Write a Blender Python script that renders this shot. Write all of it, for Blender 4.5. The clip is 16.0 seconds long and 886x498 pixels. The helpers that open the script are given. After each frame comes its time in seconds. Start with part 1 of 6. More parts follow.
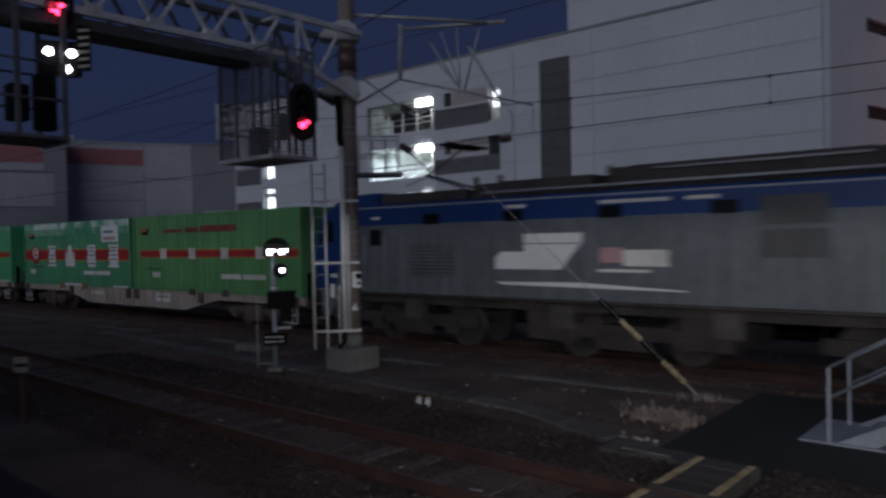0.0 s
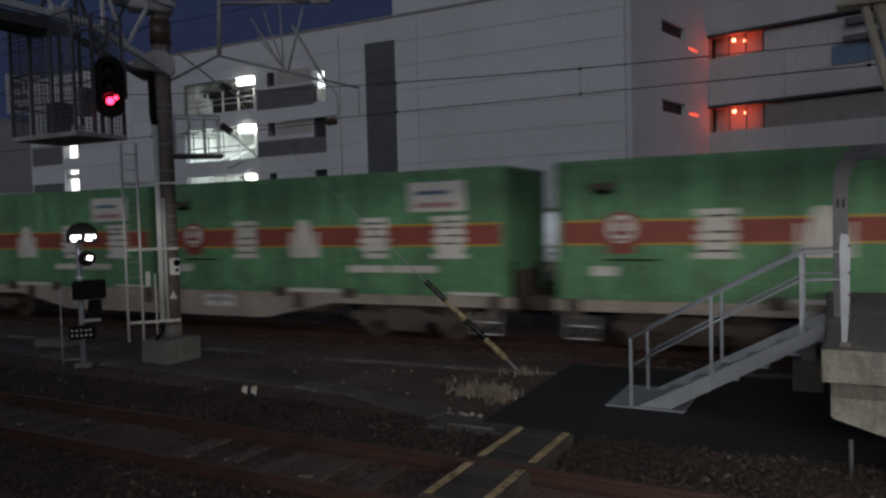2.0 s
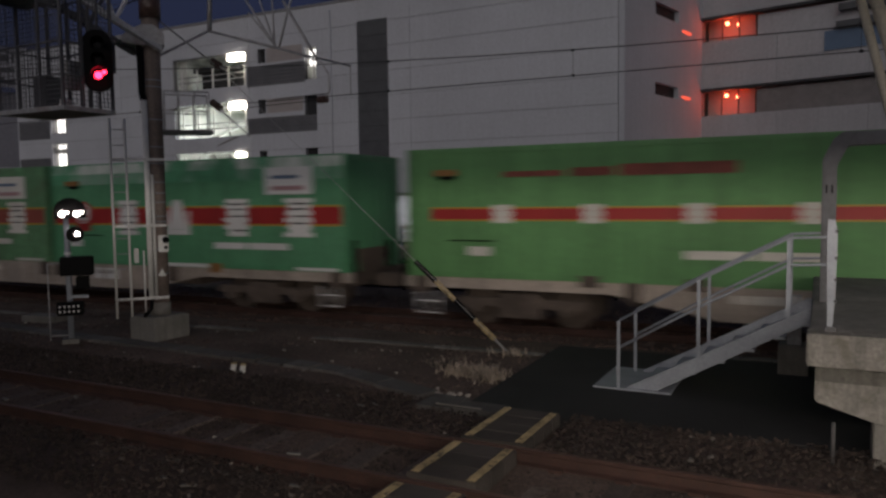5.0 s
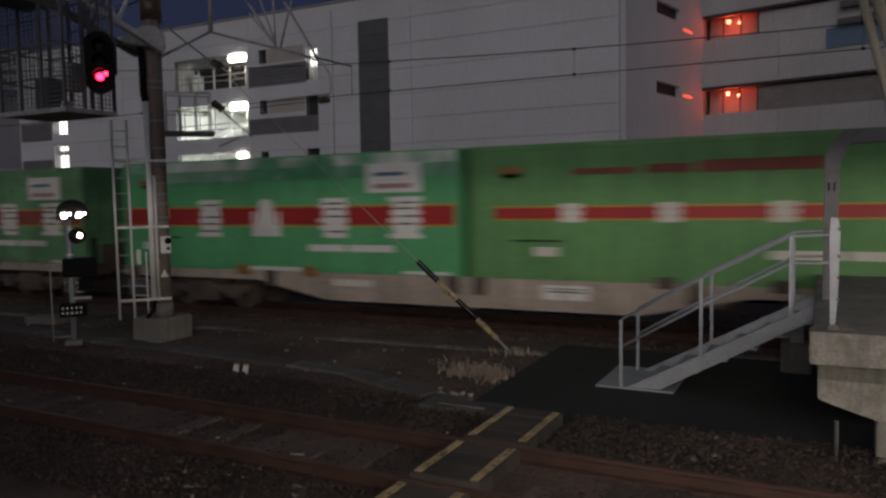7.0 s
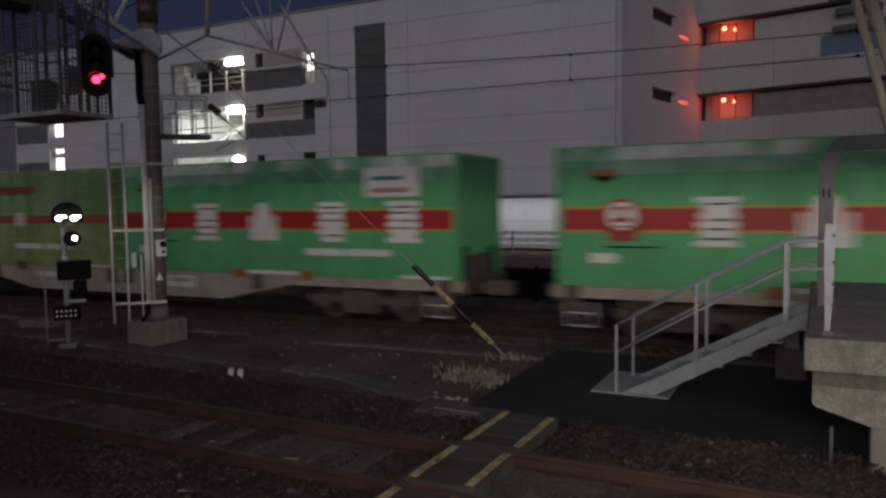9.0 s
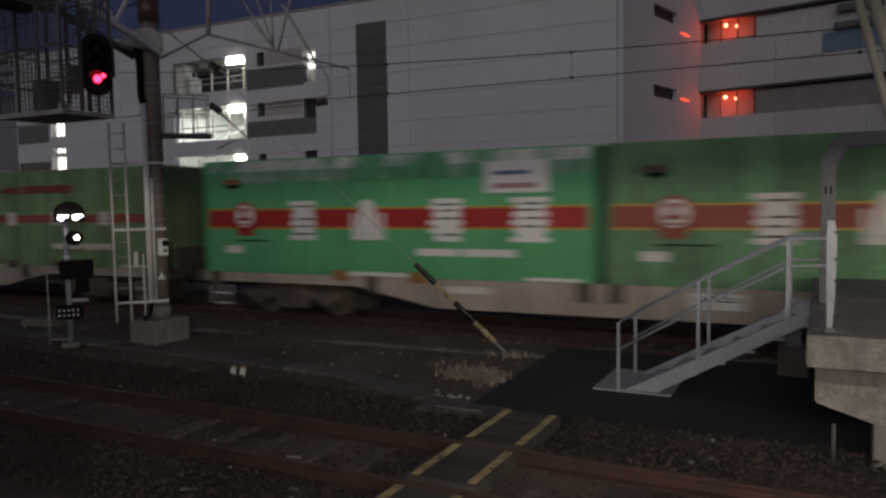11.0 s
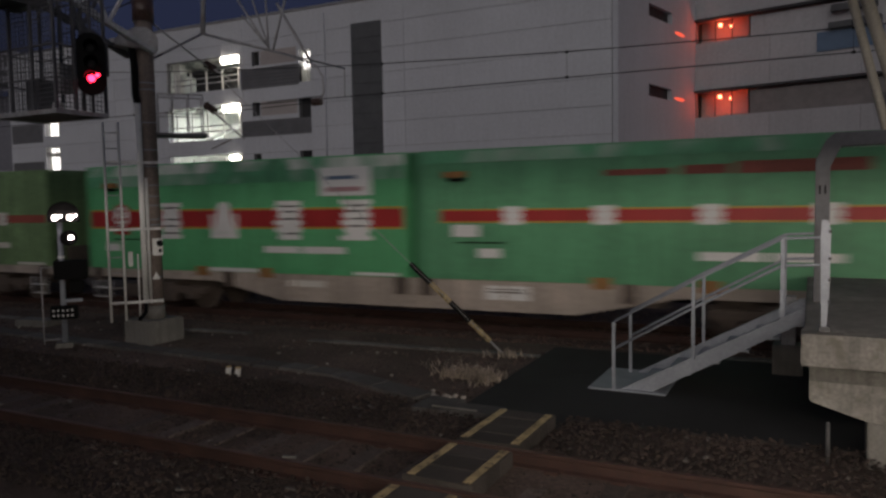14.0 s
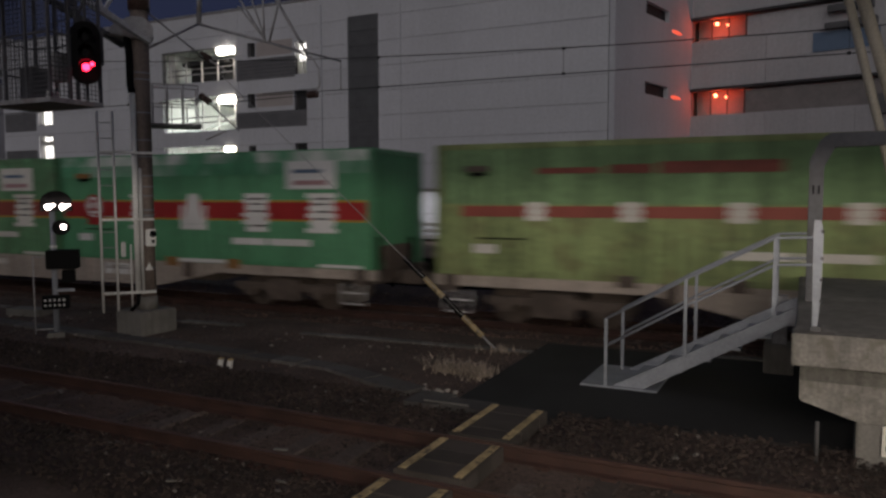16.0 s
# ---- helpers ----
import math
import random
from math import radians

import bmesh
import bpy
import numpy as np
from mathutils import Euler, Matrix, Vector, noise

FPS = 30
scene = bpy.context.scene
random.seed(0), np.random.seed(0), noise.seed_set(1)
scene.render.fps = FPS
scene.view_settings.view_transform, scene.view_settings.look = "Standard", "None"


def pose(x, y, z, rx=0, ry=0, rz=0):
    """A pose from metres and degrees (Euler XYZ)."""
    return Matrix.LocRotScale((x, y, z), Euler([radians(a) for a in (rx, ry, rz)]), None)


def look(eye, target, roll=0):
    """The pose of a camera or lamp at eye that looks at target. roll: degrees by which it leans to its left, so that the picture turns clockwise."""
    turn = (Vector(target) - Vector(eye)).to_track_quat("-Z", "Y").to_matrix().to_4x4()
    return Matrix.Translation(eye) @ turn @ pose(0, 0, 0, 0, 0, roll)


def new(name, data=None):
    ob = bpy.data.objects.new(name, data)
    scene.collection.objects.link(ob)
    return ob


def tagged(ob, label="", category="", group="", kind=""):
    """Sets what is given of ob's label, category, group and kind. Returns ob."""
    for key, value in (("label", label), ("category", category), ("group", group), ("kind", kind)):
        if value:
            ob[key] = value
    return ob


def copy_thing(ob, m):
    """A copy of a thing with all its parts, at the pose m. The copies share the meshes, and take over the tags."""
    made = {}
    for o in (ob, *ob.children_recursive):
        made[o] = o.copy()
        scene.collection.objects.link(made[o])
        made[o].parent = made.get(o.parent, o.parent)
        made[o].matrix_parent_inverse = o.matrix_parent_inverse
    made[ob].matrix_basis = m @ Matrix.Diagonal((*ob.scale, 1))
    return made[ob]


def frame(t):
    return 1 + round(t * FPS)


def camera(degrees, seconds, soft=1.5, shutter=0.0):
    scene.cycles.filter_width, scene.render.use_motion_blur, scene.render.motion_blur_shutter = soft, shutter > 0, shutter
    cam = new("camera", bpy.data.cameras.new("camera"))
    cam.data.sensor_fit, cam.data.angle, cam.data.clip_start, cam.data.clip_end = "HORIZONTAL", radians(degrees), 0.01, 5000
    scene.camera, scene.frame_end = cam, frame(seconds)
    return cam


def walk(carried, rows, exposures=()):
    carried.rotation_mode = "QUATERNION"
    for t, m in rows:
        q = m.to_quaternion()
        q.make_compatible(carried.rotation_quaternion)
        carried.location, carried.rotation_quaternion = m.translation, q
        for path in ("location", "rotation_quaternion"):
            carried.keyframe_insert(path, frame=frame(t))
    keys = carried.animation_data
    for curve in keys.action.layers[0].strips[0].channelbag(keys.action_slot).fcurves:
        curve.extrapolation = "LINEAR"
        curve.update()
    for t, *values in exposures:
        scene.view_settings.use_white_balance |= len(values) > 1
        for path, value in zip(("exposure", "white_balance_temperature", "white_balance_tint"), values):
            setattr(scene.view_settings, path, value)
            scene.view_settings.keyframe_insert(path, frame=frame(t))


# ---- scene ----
# Camera: held in the hand on a platform, turning only.
cam = camera(62.0, 16.0, soft=2.6, shutter=0.33)
EYE = (0.0, 0.0, 2.4)
TURNS = [
    (0, 33.97, -0.83, 1.22), (0.2, 30.19, -0.91, 1.39), (0.4, 27.31, -1.08, 1.33), (0.5, 25.05, -1.32, 1.45),
    (1, 20.85, -2.03, 2.03), (1.5, 20.69, -2.32, 1.71), (2, 20.61, -2.42, 1.49), (2.5, 21.01, -2.54, 1.24),
    (3, 20.87, -2.77, 0.69), (3.5, 20.07, -3.09, 0.42), (4, 19.65, -3.45, 0.54), (4.5, 19.74, -3.72, 0.58),
    (5, 19.89, -3.95, 0.73), (7.5, 19.97, -3.96, 1.06), (8, 19.68, -3.81, 0.93), (8.5, 19.62, -3.68, 0.77),
    (9, 19.72, -3.62, 0.72), (11.5, 19.83, -3.79, 0.95), (12, 19.61, -3.78, 0.85), (12.5, 19.52, -3.74, 0.77),
    (13, 19.53, -3.70, 0.67), (13.5, 19.56, -3.74, 0.75), (14, 19.48, -3.80, 0.96), (14.5, 19.32, -3.91, 1.16),
    (15, 19.04, -4.03, 0.91), (15.5, 19.04, -4.10, 0.28), (16, 19.07, -4.21, 0.13)]
walk(cam, [(t, pose(*EYE, 90 + p, r, y)) for t, y, p, r in TURNS],
     [(0, 0.0, 5900, 10), (0.6, 0.0, 5900, 8), (1.5, 0.0, 6300, 4), (2.5, 0.0, 6650, 10), (3.5, 0.0, 7100, 12), (16, 0.0, 7200, 12)])

# World: late dusk, the afterglow behind the camera.
STATION = pose(0, 0, 0, 0, 0, -7.06)   # the near track and the platforms run along this x axis


def st(u, v, z=0.0, rz=0.0):
    return STATION @ pose(u, v, z, 0, 0, rz)


world = bpy.data.worlds.new("dusk")
scene.world = world
world.use_nodes = True
wn = world.node_tree
wn.nodes.clear()
w_out = wn.nodes.new("ShaderNodeOutputWorld")
w_bg = wn.nodes.new("ShaderNodeBackground")
w_sky = wn.nodes.new("ShaderNodeTexSky")
w_sky.sky_type = "NISHITA"
w_sky.sun_disc = False
w_sky.sun_elevation = radians(-3.0)
w_sky.sun_rotation = radians(200)
w_sky.air_density, w_sky.dust_density, w_sky.ozone_density = 1.0, 0.4, 2.0
w_bg.inputs["Strength"].default_value = 0.10
wn.links.new(w_sky.outputs["Color"], w_bg.inputs["Color"])
w_blue = wn.nodes.new("ShaderNodeBackground")      # the deep blue of the evening sky
w_blue.inputs["Color"].default_value = (0.0122, 0.0182, 0.045, 1)
w_add = wn.nodes.new("ShaderNodeAddShader")
wn.links.new(w_bg.outputs["Background"], w_add.inputs[0])
wn.links.new(w_blue.outputs["Background"], w_add.inputs[1])
wn.links.new(w_add.outputs["Shader"], w_out.inputs["Surface"])

sun = new("afterglow_sun", bpy.data.lights.new("afterglow_sun", "SUN"))
sun.data.energy, sun.data.angle, sun.data.color = 0.71, radians(70), (1.0, 0.98, 0.985)
sun.matrix_basis = look((6, -30, 20), (-4, 36, 6))

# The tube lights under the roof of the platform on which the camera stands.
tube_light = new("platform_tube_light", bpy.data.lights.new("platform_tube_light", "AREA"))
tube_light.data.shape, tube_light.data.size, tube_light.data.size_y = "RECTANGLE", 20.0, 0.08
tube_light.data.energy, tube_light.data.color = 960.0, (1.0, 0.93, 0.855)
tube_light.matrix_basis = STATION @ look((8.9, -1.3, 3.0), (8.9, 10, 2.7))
# ---- materials ----


def noisy(name, color, rough=0.6, metal=0.0, var=0.25, fine=40.0, coarse=1.5, bump=0.15, bump_scale=60.0,
          stain=None, stain_amount=0.0, stain_scale=2.0, per_object=0.0, island=0.0, stretch=(1, 1, 1), streak=0.0, stain_from=0.52):
    """Base colour varied at two scales, with optional stains, streaks, relief and a shift for each piece."""
    m = bpy.data.materials.new(name)
    m.use_nodes = True
    nt = m.node_tree
    N, L = nt.nodes, nt.links
    b = N["Principled BSDF"]
    b.inputs["Roughness"].default_value = rough
    b.inputs["Metallic"].default_value = metal
    tc = N.new("ShaderNodeTexCoord")
    mp = N.new("ShaderNodeMapping")
    mp.inputs["Scale"].default_value = stretch
    L.new(tc.outputs["Object"], mp.inputs["Vector"])

    def nz(scale, detail=4.0):
        n = N.new("ShaderNodeTexNoise")
        n.inputs["Scale"].default_value, n.inputs["Detail"].default_value = scale, detail
        L.new(mp.outputs["Vector"], n.inputs["Vector"])
        return n

    def ramp(src, a, c):
        r = N.new("ShaderNodeMapRange")
        r.inputs["From Min"].default_value, r.inputs["From Max"].default_value = 0.3, 0.7
        r.inputs["To Min"].default_value, r.inputs["To Max"].default_value = a, c
        L.new(src, r.inputs["Value"])
        return r.outputs["Result"]

    def mul(a, c):
        q = N.new("ShaderNodeMath")
        q.operation = "MULTIPLY"
        L.new(a, q.inputs[0])
        L.new(c, q.inputs[1])
        return q.outputs[0]

    f1, f2 = nz(fine), nz(coarse)
    fac = mul(ramp(f1.outputs["Fac"], 1 - var, 1 + var), ramp(f2.outputs["Fac"], 1 - var, 1 + var))
    if per_object:
        oi = N.new("ShaderNodeObjectInfo")
        r = N.new("ShaderNodeMapRange")
        r.inputs["To Min"].default_value, r.inputs["To Max"].default_value = 1 - per_object, 1 + per_object
        L.new(oi.outputs["Random"], r.inputs["Value"])
        fac = mul(fac, r.outputs["Result"])
    if island:
        gi = N.new("ShaderNodeNewGeometry")
        r = N.new("ShaderNodeMapRange")
        r.inputs["To Min"].default_value, r.inputs["To Max"].default_value = 1 - island, 1 + island
        L.new(gi.outputs["Random Per Island"], r.inputs["Value"])
        fac = mul(fac, r.outputs["Result"])
    vm = N.new("ShaderNodeVectorMath")
    vm.operation = "SCALE"
    vm.inputs[0].default_value = color
    L.new(fac, vm.inputs["Scale"])
    col = vm.outputs["Vector"]
    if streak:
        ms = N.new("ShaderNodeMapping")
        ms.inputs["Scale"].default_value = (5.0, 5.0, 0.25)
        L.new(tc.outputs["Object"], ms.inputs["Vector"])
        sn = N.new("ShaderNodeTexNoise")
        sn.inputs["Scale"].default_value, sn.inputs["Detail"].default_value = 1.6, 5.0
        L.new(ms.outputs["Vector"], sn.inputs["Vector"])
        v2 = N.new("ShaderNodeVectorMath")
        v2.operation = "SCALE"
        L.new(col, v2.inputs[0])
        L.new(ramp(sn.outputs["Fac"], 1 - streak, 1 + streak * 0.6), v2.inputs["Scale"])
        col = v2.outputs["Vector"]
    if stain is not None:
        s = nz(stain_scale, 6.0)
        mx = N.new("ShaderNodeMix")
        mx.data_type = "RGBA"
        r = N.new("ShaderNodeMapRange")
        r.inputs["From Min"].default_value, r.inputs["From Max"].default_value = stain_from, stain_from + 0.16
        r.inputs["To Max"].default_value = stain_amount
        L.new(s.outputs["Fac"], r.inputs["Value"])
        L.new(r.outputs["Result"], mx.inputs["Factor"])
        L.new(col, mx.inputs["A"])
        mx.inputs["B"].default_value = (*stain, 1)
        col = mx.outputs["Result"]
    L.new(col, b.inputs["Base Color"])
    rr = ramp(f1.outputs["Fac"], max(0.05, rough - 0.12), min(1, rough + 0.12))
    L.new(rr, b.inputs["Roughness"])
    if bump:
        bn = nz(bump_scale, 5.0)
        bp = N.new("ShaderNodeBump")
        bp.inputs["Strength"].default_value, bp.inputs["Distance"].default_value = bump, 0.02
        L.new(bn.outputs["Fac"], bp.inputs["Height"])
        L.new(bp.outputs["Normal"], b.inputs["Normal"])
    return m


def glow(name, color, strength):
    m = bpy.data.materials.new(name)
    m.use_nodes = True
    b = m.node_tree.nodes["Principled BSDF"]
    b.inputs["Base Color"].default_value = (*[min(1, c) for c in color], 1)
    b.inputs["Emission Color"].default_value = (*color, 1)
    b.inputs["Emission Strength"].default_value = strength
    return m


RUST = (0.10, 0.045, 0.028)
M_GROUND = noisy("trodden_ballast_soil", (0.098, 0.070, 0.058), 0.95, var=0.4, fine=22, coarse=0.8, bump=1.0, bump_scale=28)
# one ballast in two tones: darkened near the camera for the weaker light there
M_STONE = noisy("shaded_ballast_stone", (0.041, 0.029, 0.024), 0.92, var=0.4, fine=30, coarse=1.0, bump=0.3, island=0.6)
M_STONE_MID = noisy("lit_ballast_stone", (0.078, 0.054, 0.045), 0.92, var=0.4, fine=30, coarse=1.0, bump=0.3, island=0.6)
M_STONE_FAR = noisy("rust_brown_ballast_stone", (0.1066, 0.0689, 0.0546), 0.92, var=0.35, fine=30, coarse=1.0, bump=0.3, island=0.35)
M_STONE_PALE = noisy("pale_ballast_stone", (0.22, 0.20, 0.18), 0.85, var=0.3, island=0.5)
M_RAIL = noisy("rusty_rail_steel", (0.060, 0.030, 0.024), 0.8, 0.1, var=0.3, fine=30, coarse=2, bump=0.3)
M_RAILTOP = noisy("worn_rail_head", (0.15, 0.090, 0.072), 0.55, 0.5, var=0.25, fine=20)
M_SLEEPER = noisy("dirty_sleeper_concrete", (0.11, 0.088, 0.077), 0.9, var=0.35, fine=25, coarse=3, bump=0.4, per_object=0.35,
                  stain=(0.05, 0.035, 0.03), stain_amount=0.8, stain_scale=4)
M_CONC = noisy("weathered_concrete", (0.20, 0.193, 0.18), 0.85, var=0.18, fine=35, coarse=1.2, bump=0.4, stain=(0.12, 0.115, 0.10),
               stain_amount=0.6, stain_scale=2.2, streak=0.2)
M_CONC_DARK = noisy("dirty_trough_concrete", (0.12, 0.115, 0.11), 0.9, var=0.25, fine=30, coarse=2, bump=0.4, per_object=0.3,
                    stain=(0.06, 0.05, 0.045), stain_amount=0.7, stain_scale=3)
M_CONC_EDGE = noisy("mottled_edge_concrete", (0.215, 0.205, 0.19), 0.85, var=0.25, fine=30, coarse=4, bump=0.6, per_object=0.12, stain=(0.13, 0.12, 0.10),
                    stain_amount=0.8, stain_scale=5, streak=0.25)
M_CONC_BEAM = noisy("dark_stained_concrete", (0.13, 0.126, 0.115), 0.9, var=0.25, fine=30, coarse=3, bump=0.5, stain=(0.08, 0.075, 0.065), stain_amount=0.7, stain_scale=3, streak=0.3)
M_ASPHALT = noisy("black_asphalt_mat", (0.0155, 0.0165, 0.018), 0.9, var=0.3, fine=90, coarse=1.0, bump=0.4, bump_scale=120)
M_LID = noisy("pale_trough_lid", (0.17, 0.165, 0.155), 0.9, var=0.25, fine=30, coarse=2, bump=0.4, per_object=0.35, stain=(0.06, 0.05, 0.045), stain_amount=0.7, stain_scale=3)
M_RUBBER = noisy("crossing_board", (0.0576, 0.0496, 0.0448), 0.85, var=0.3, fine=40, bump=0.3, per_object=0.2)
M_YELLOW = noisy("worn_yellow_paint", (0.48, 0.37, 0.20), 0.7, var=0.3, fine=40, coarse=6, stain=(0.05, 0.04, 0.035), stain_amount=0.9, stain_scale=14)
M_GALV = noisy("galvanised_steel", (0.30, 0.325, 0.37), 0.5, 0.2, var=0.12, fine=25, coarse=4, bump=0.05)
M_GALV_OLD = noisy("weathered_galvanised_steel", (0.40, 0.40, 0.41), 0.65, 0.15, var=0.22, fine=20, coarse=3, bump=0.1,
                   stain=(0.16, 0.11, 0.08), stain_amount=0.5, stain_scale=3)
M_MAST = noisy("brown_concrete_mast", (0.23, 0.185, 0.165), 0.8, var=0.2, fine=20, coarse=2, bump=0.2, streak=0.25)
M_WHITEPIPE = noisy("white_painted_pipe", (0.74, 0.74, 0.72), 0.55, var=0.15, streak=0.2)
M_BLACK = noisy("matt_black_paint", (0.004, 0.004, 0.0045), 0.8, var=0.2)
M_BLACK.node_tree.nodes["Principled BSDF"].inputs["Specular IOR Level"].default_value = 0.2
M_DARKSTEEL = noisy("dark_grey_steel", (0.10, 0.10, 0.105), 0.65, 0.3, var=0.25)
M_WIRE = noisy("dark_copper_wire", (0.035, 0.035, 0.035), 0.6, 0.5, var=0.2)
M_CERAMIC = noisy("brown_insulator", (0.10, 0.06, 0.05), 0.3, var=0.2)
M_WEED = noisy("dry_weed", (0.33, 0.275, 0.225), 0.9, var=0.3, island=0.4)
M_CREAM = noisy("cream_painted_steel", (0.55, 0.50, 0.40), 0.6, var=0.15, streak=0.2)
# buildings
M_PANEL = noisy("white_wall_panel", (0.545, 0.56, 0.60), 0.7, var=0.06, fine=6, coarse=0.25, bump=0.03, per_object=0.03, streak=0.04)
M_WALLBACK = noisy("joint_grey", (0.25, 0.25, 0.26), 0.8, var=0.1)
M_STRIPDARK = noisy("dark_louvre_panel", (0.085, 0.088, 0.095), 0.6, var=0.12, fine=8, per_object=0.1)
M_BANDGREY = noisy("mid_grey_louvre", (0.15, 0.15, 0.16), 0.6, var=0.12)
M_BEIGE = noisy("beige_grey_panel", (0.40, 0.36, 0.35), 0.7, var=0.08)
M_INNER = noisy("painted_car_park_wall", (0.62, 0.63, 0.60), 0.7, var=0.08)
# near-black: the darkness inside unlit openings is put into this colour
M_DARKIN = noisy("opening_shade_lining", (0.03, 0.03, 0.033), 0.8, var=0.2)
M_FAR = noisy("far_grey_wall", (0.40, 0.40, 0.44), 0.8, var=0.10, fine=2, coarse=0.2, streak=0.1)
M_FARDARK = noisy("far_dark_wall", (0.24, 0.24, 0.27), 0.8, var=0.10, fine=2, coarse=0.2)
M_FARRED = noisy("far_red_band", (0.34, 0.14, 0.14), 0.8, var=0.1, fine=2)
M_SIGNBLUE = noisy("blue_sign", (0.10, 0.16, 0.25), 0.5, var=0.1)
# train
GREENS = {
    "bright": noisy("bright_green_paint", (0.10, 0.43, 0.190), 0.5, var=0.10, fine=9, coarse=0.7, bump=0.05, streak=0.18),
    "green": noisy("green_paint", (0.10, 0.33, 0.17), 0.5, var=0.12, fine=9, coarse=0.7, bump=0.05, streak=0.2),
    "dull": noisy("faded_green_paint", (0.135, 0.315, 0.158), 0.65, var=0.22, fine=9, coarse=0.7, bump=0.05, streak=0.4,
                  stain=(0.12, 0.15, 0.09), stain_amount=0.4),
    "olive": noisy("sun_bleached_olive_paint", (0.26, 0.33, 0.14), 0.7, var=0.25, fine=9, coarse=0.7, bump=0.05, streak=0.45,
                   stain=(0.16, 0.12, 0.06), stain_amount=0.5),
    "sage": noisy("weathered_sage_paint", (0.175, 0.295, 0.14), 0.7, var=0.22, fine=9, coarse=0.7, bump=0.05, streak=0.4),
    "leaf": noisy("leaf_green_paint", (0.125, 0.315, 0.12), 0.6, var=0.12, fine=9, coarse=0.7, bump=0.05, streak=0.2)}
M_RED = noisy("red_stripe_paint", (0.40, 0.030, 0.030), 0.5, var=0.12)
M_RED_DULL = noisy("faded_red_stripe", (0.30, 0.075, 0.055), 0.65, var=0.15)
M_GOLD = noisy("gold_line_paint", (0.50, 0.30, 0.05), 0.5, var=0.12)
M_WHITE = noisy("white_lettering", (0.75, 0.75, 0.74), 0.55, var=0.08)
M_WHITE_DULL = noisy("faded_white_lettering", (0.68, 0.66, 0.61), 0.65, var=0.15)
M_LOGOPINK = noisy("faded_pink_mark", (0.45, 0.26, 0.28), 0.6, var=0.15)
M_RUSTMARK = noisy("rust_red_lettering", (0.22, 0.06, 0.045), 0.7, var=0.25, fine=14)
M_POCKET = noisy("orange_brown_bracket", (0.34, 0.17, 0.06), 0.7, var=0.25)
M_WAGON = noisy("dusty_grey_wagon", (0.432, 0.372, 0.324), 0.8, var=0.2, fine=12, coarse=0.8, streak=0.25)
M_UNDER = noisy("brake_dust_brown", (0.115, 0.090, 0.076), 0.85, 0.05, var=0.3, fine=14)
M_LOCOGREY = noisy("loco_grey_paint", (0.135, 0.150, 0.160), 0.5, var=0.14, fine=6, coarse=0.6, streak=0.3)
M_LOCOBLUE = noisy("loco_blue_paint", (0.008, 0.040, 0.170), 0.4, var=0.08, fine=6, coarse=0.6)
M_LOCOROOF = noisy("loco_dark_roof", (0.05, 0.045, 0.045), 0.8, var=0.25)
M_LOCOUNDER = noisy("oily_running_gear", (0.050, 0.042, 0.038), 0.85, 0.05, var=0.35, fine=14)
M_LOCOWHEEL = noisy("worn_wheel_steel", (0.085, 0.075, 0.070), 0.7, 0.2, var=0.25, fine=10)
M_ARCH = noisy("dull_grey_frame_paint", (0.115, 0.117, 0.127), 0.7, 0.05, var=0.2, fine=12)
M_GLASSDARK = noisy("dark_cab_glass", (0.008, 0.009, 0.011), 0.3, var=0.1, bump=0)
M_GLASSDARK.node_tree.nodes["Principled BSDF"].inputs["Specular IOR Level"].default_value = 0.12
# what gives off light
G_RED = glow("red_signal_light", (1.0, 0.015, 0.05), 14.0)
G_WHITE = glow("white_signal_light", (1.0, 0.88, 0.90), 14.0)
G_LAMP = glow("car_park_lamp", (1.0, 0.98, 0.90), 14.0)
G_ORANGE = glow("orange_warning_lamp", (1.0, 0.20, 0.10), 12.0)
# green with whitish blotches, denser in the first than in the second
M_PALETOP = noisy("mottled_green_top", (0.10, 0.33, 0.18), 0.6, var=0.2, fine=9, coarse=2, stain=(0.72, 0.76, 0.72), stain_amount=0.95, stain_scale=1.1, stretch=(1, 1, 0.6), stain_from=0.40)
M_PALETOP_THIN = noisy("thinly_mottled_green", (0.09, 0.33, 0.175), 0.6, var=0.2, fine=9, coarse=2, stain=(0.55, 0.62, 0.56), stain_amount=0.55, stain_scale=1.1, stretch=(1, 1, 0.6), stain_from=0.44)
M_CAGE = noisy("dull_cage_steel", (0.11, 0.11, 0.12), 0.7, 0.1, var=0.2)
# white wall panel darkened: the wing front's weaker light is in the colour
M_FRONTPANEL = noisy("shaded_front_panel", (0.41, 0.41, 0.43), 0.7, var=0.08, fine=6, coarse=0.25, bump=0.03, per_object=0.05, streak=0.06)
M_LATTICE = noisy("lit_zinc_steel", (0.62, 0.62, 0.63), 0.6, 0.1, var=0.2, fine=20, coarse=3, bump=0.1)
M_SCREEN = noisy("grey_slot_screen", (0.20, 0.185, 0.185), 0.7, var=0.1, fine=5)
G_DIM = glow("dim_orange_spill", (1.0, 0.13, 0.08), 0.9)
G_TUBE = glow("tube_lamp", (0.93, 1.0, 0.95), 1.6)
G_PANE = glow("lit_window", (0.97, 0.98, 1.0), 2.4)

# ---- mesh helpers ----


def box(bm, x0, x1, y0, y1, z0, z1):
    v = [bm.verts.new((x, y, z)) for z in (z0, z1) for y in (y0, y1) for x in (x0, x1)]
    for q in ((0, 2, 3, 1), (4, 5, 7, 6), (0, 1, 5, 4), (2, 6, 7, 3), (0, 4, 6, 2), (1, 3, 7, 5)):
        bm.faces.new([v[i] for i in q])
    return v


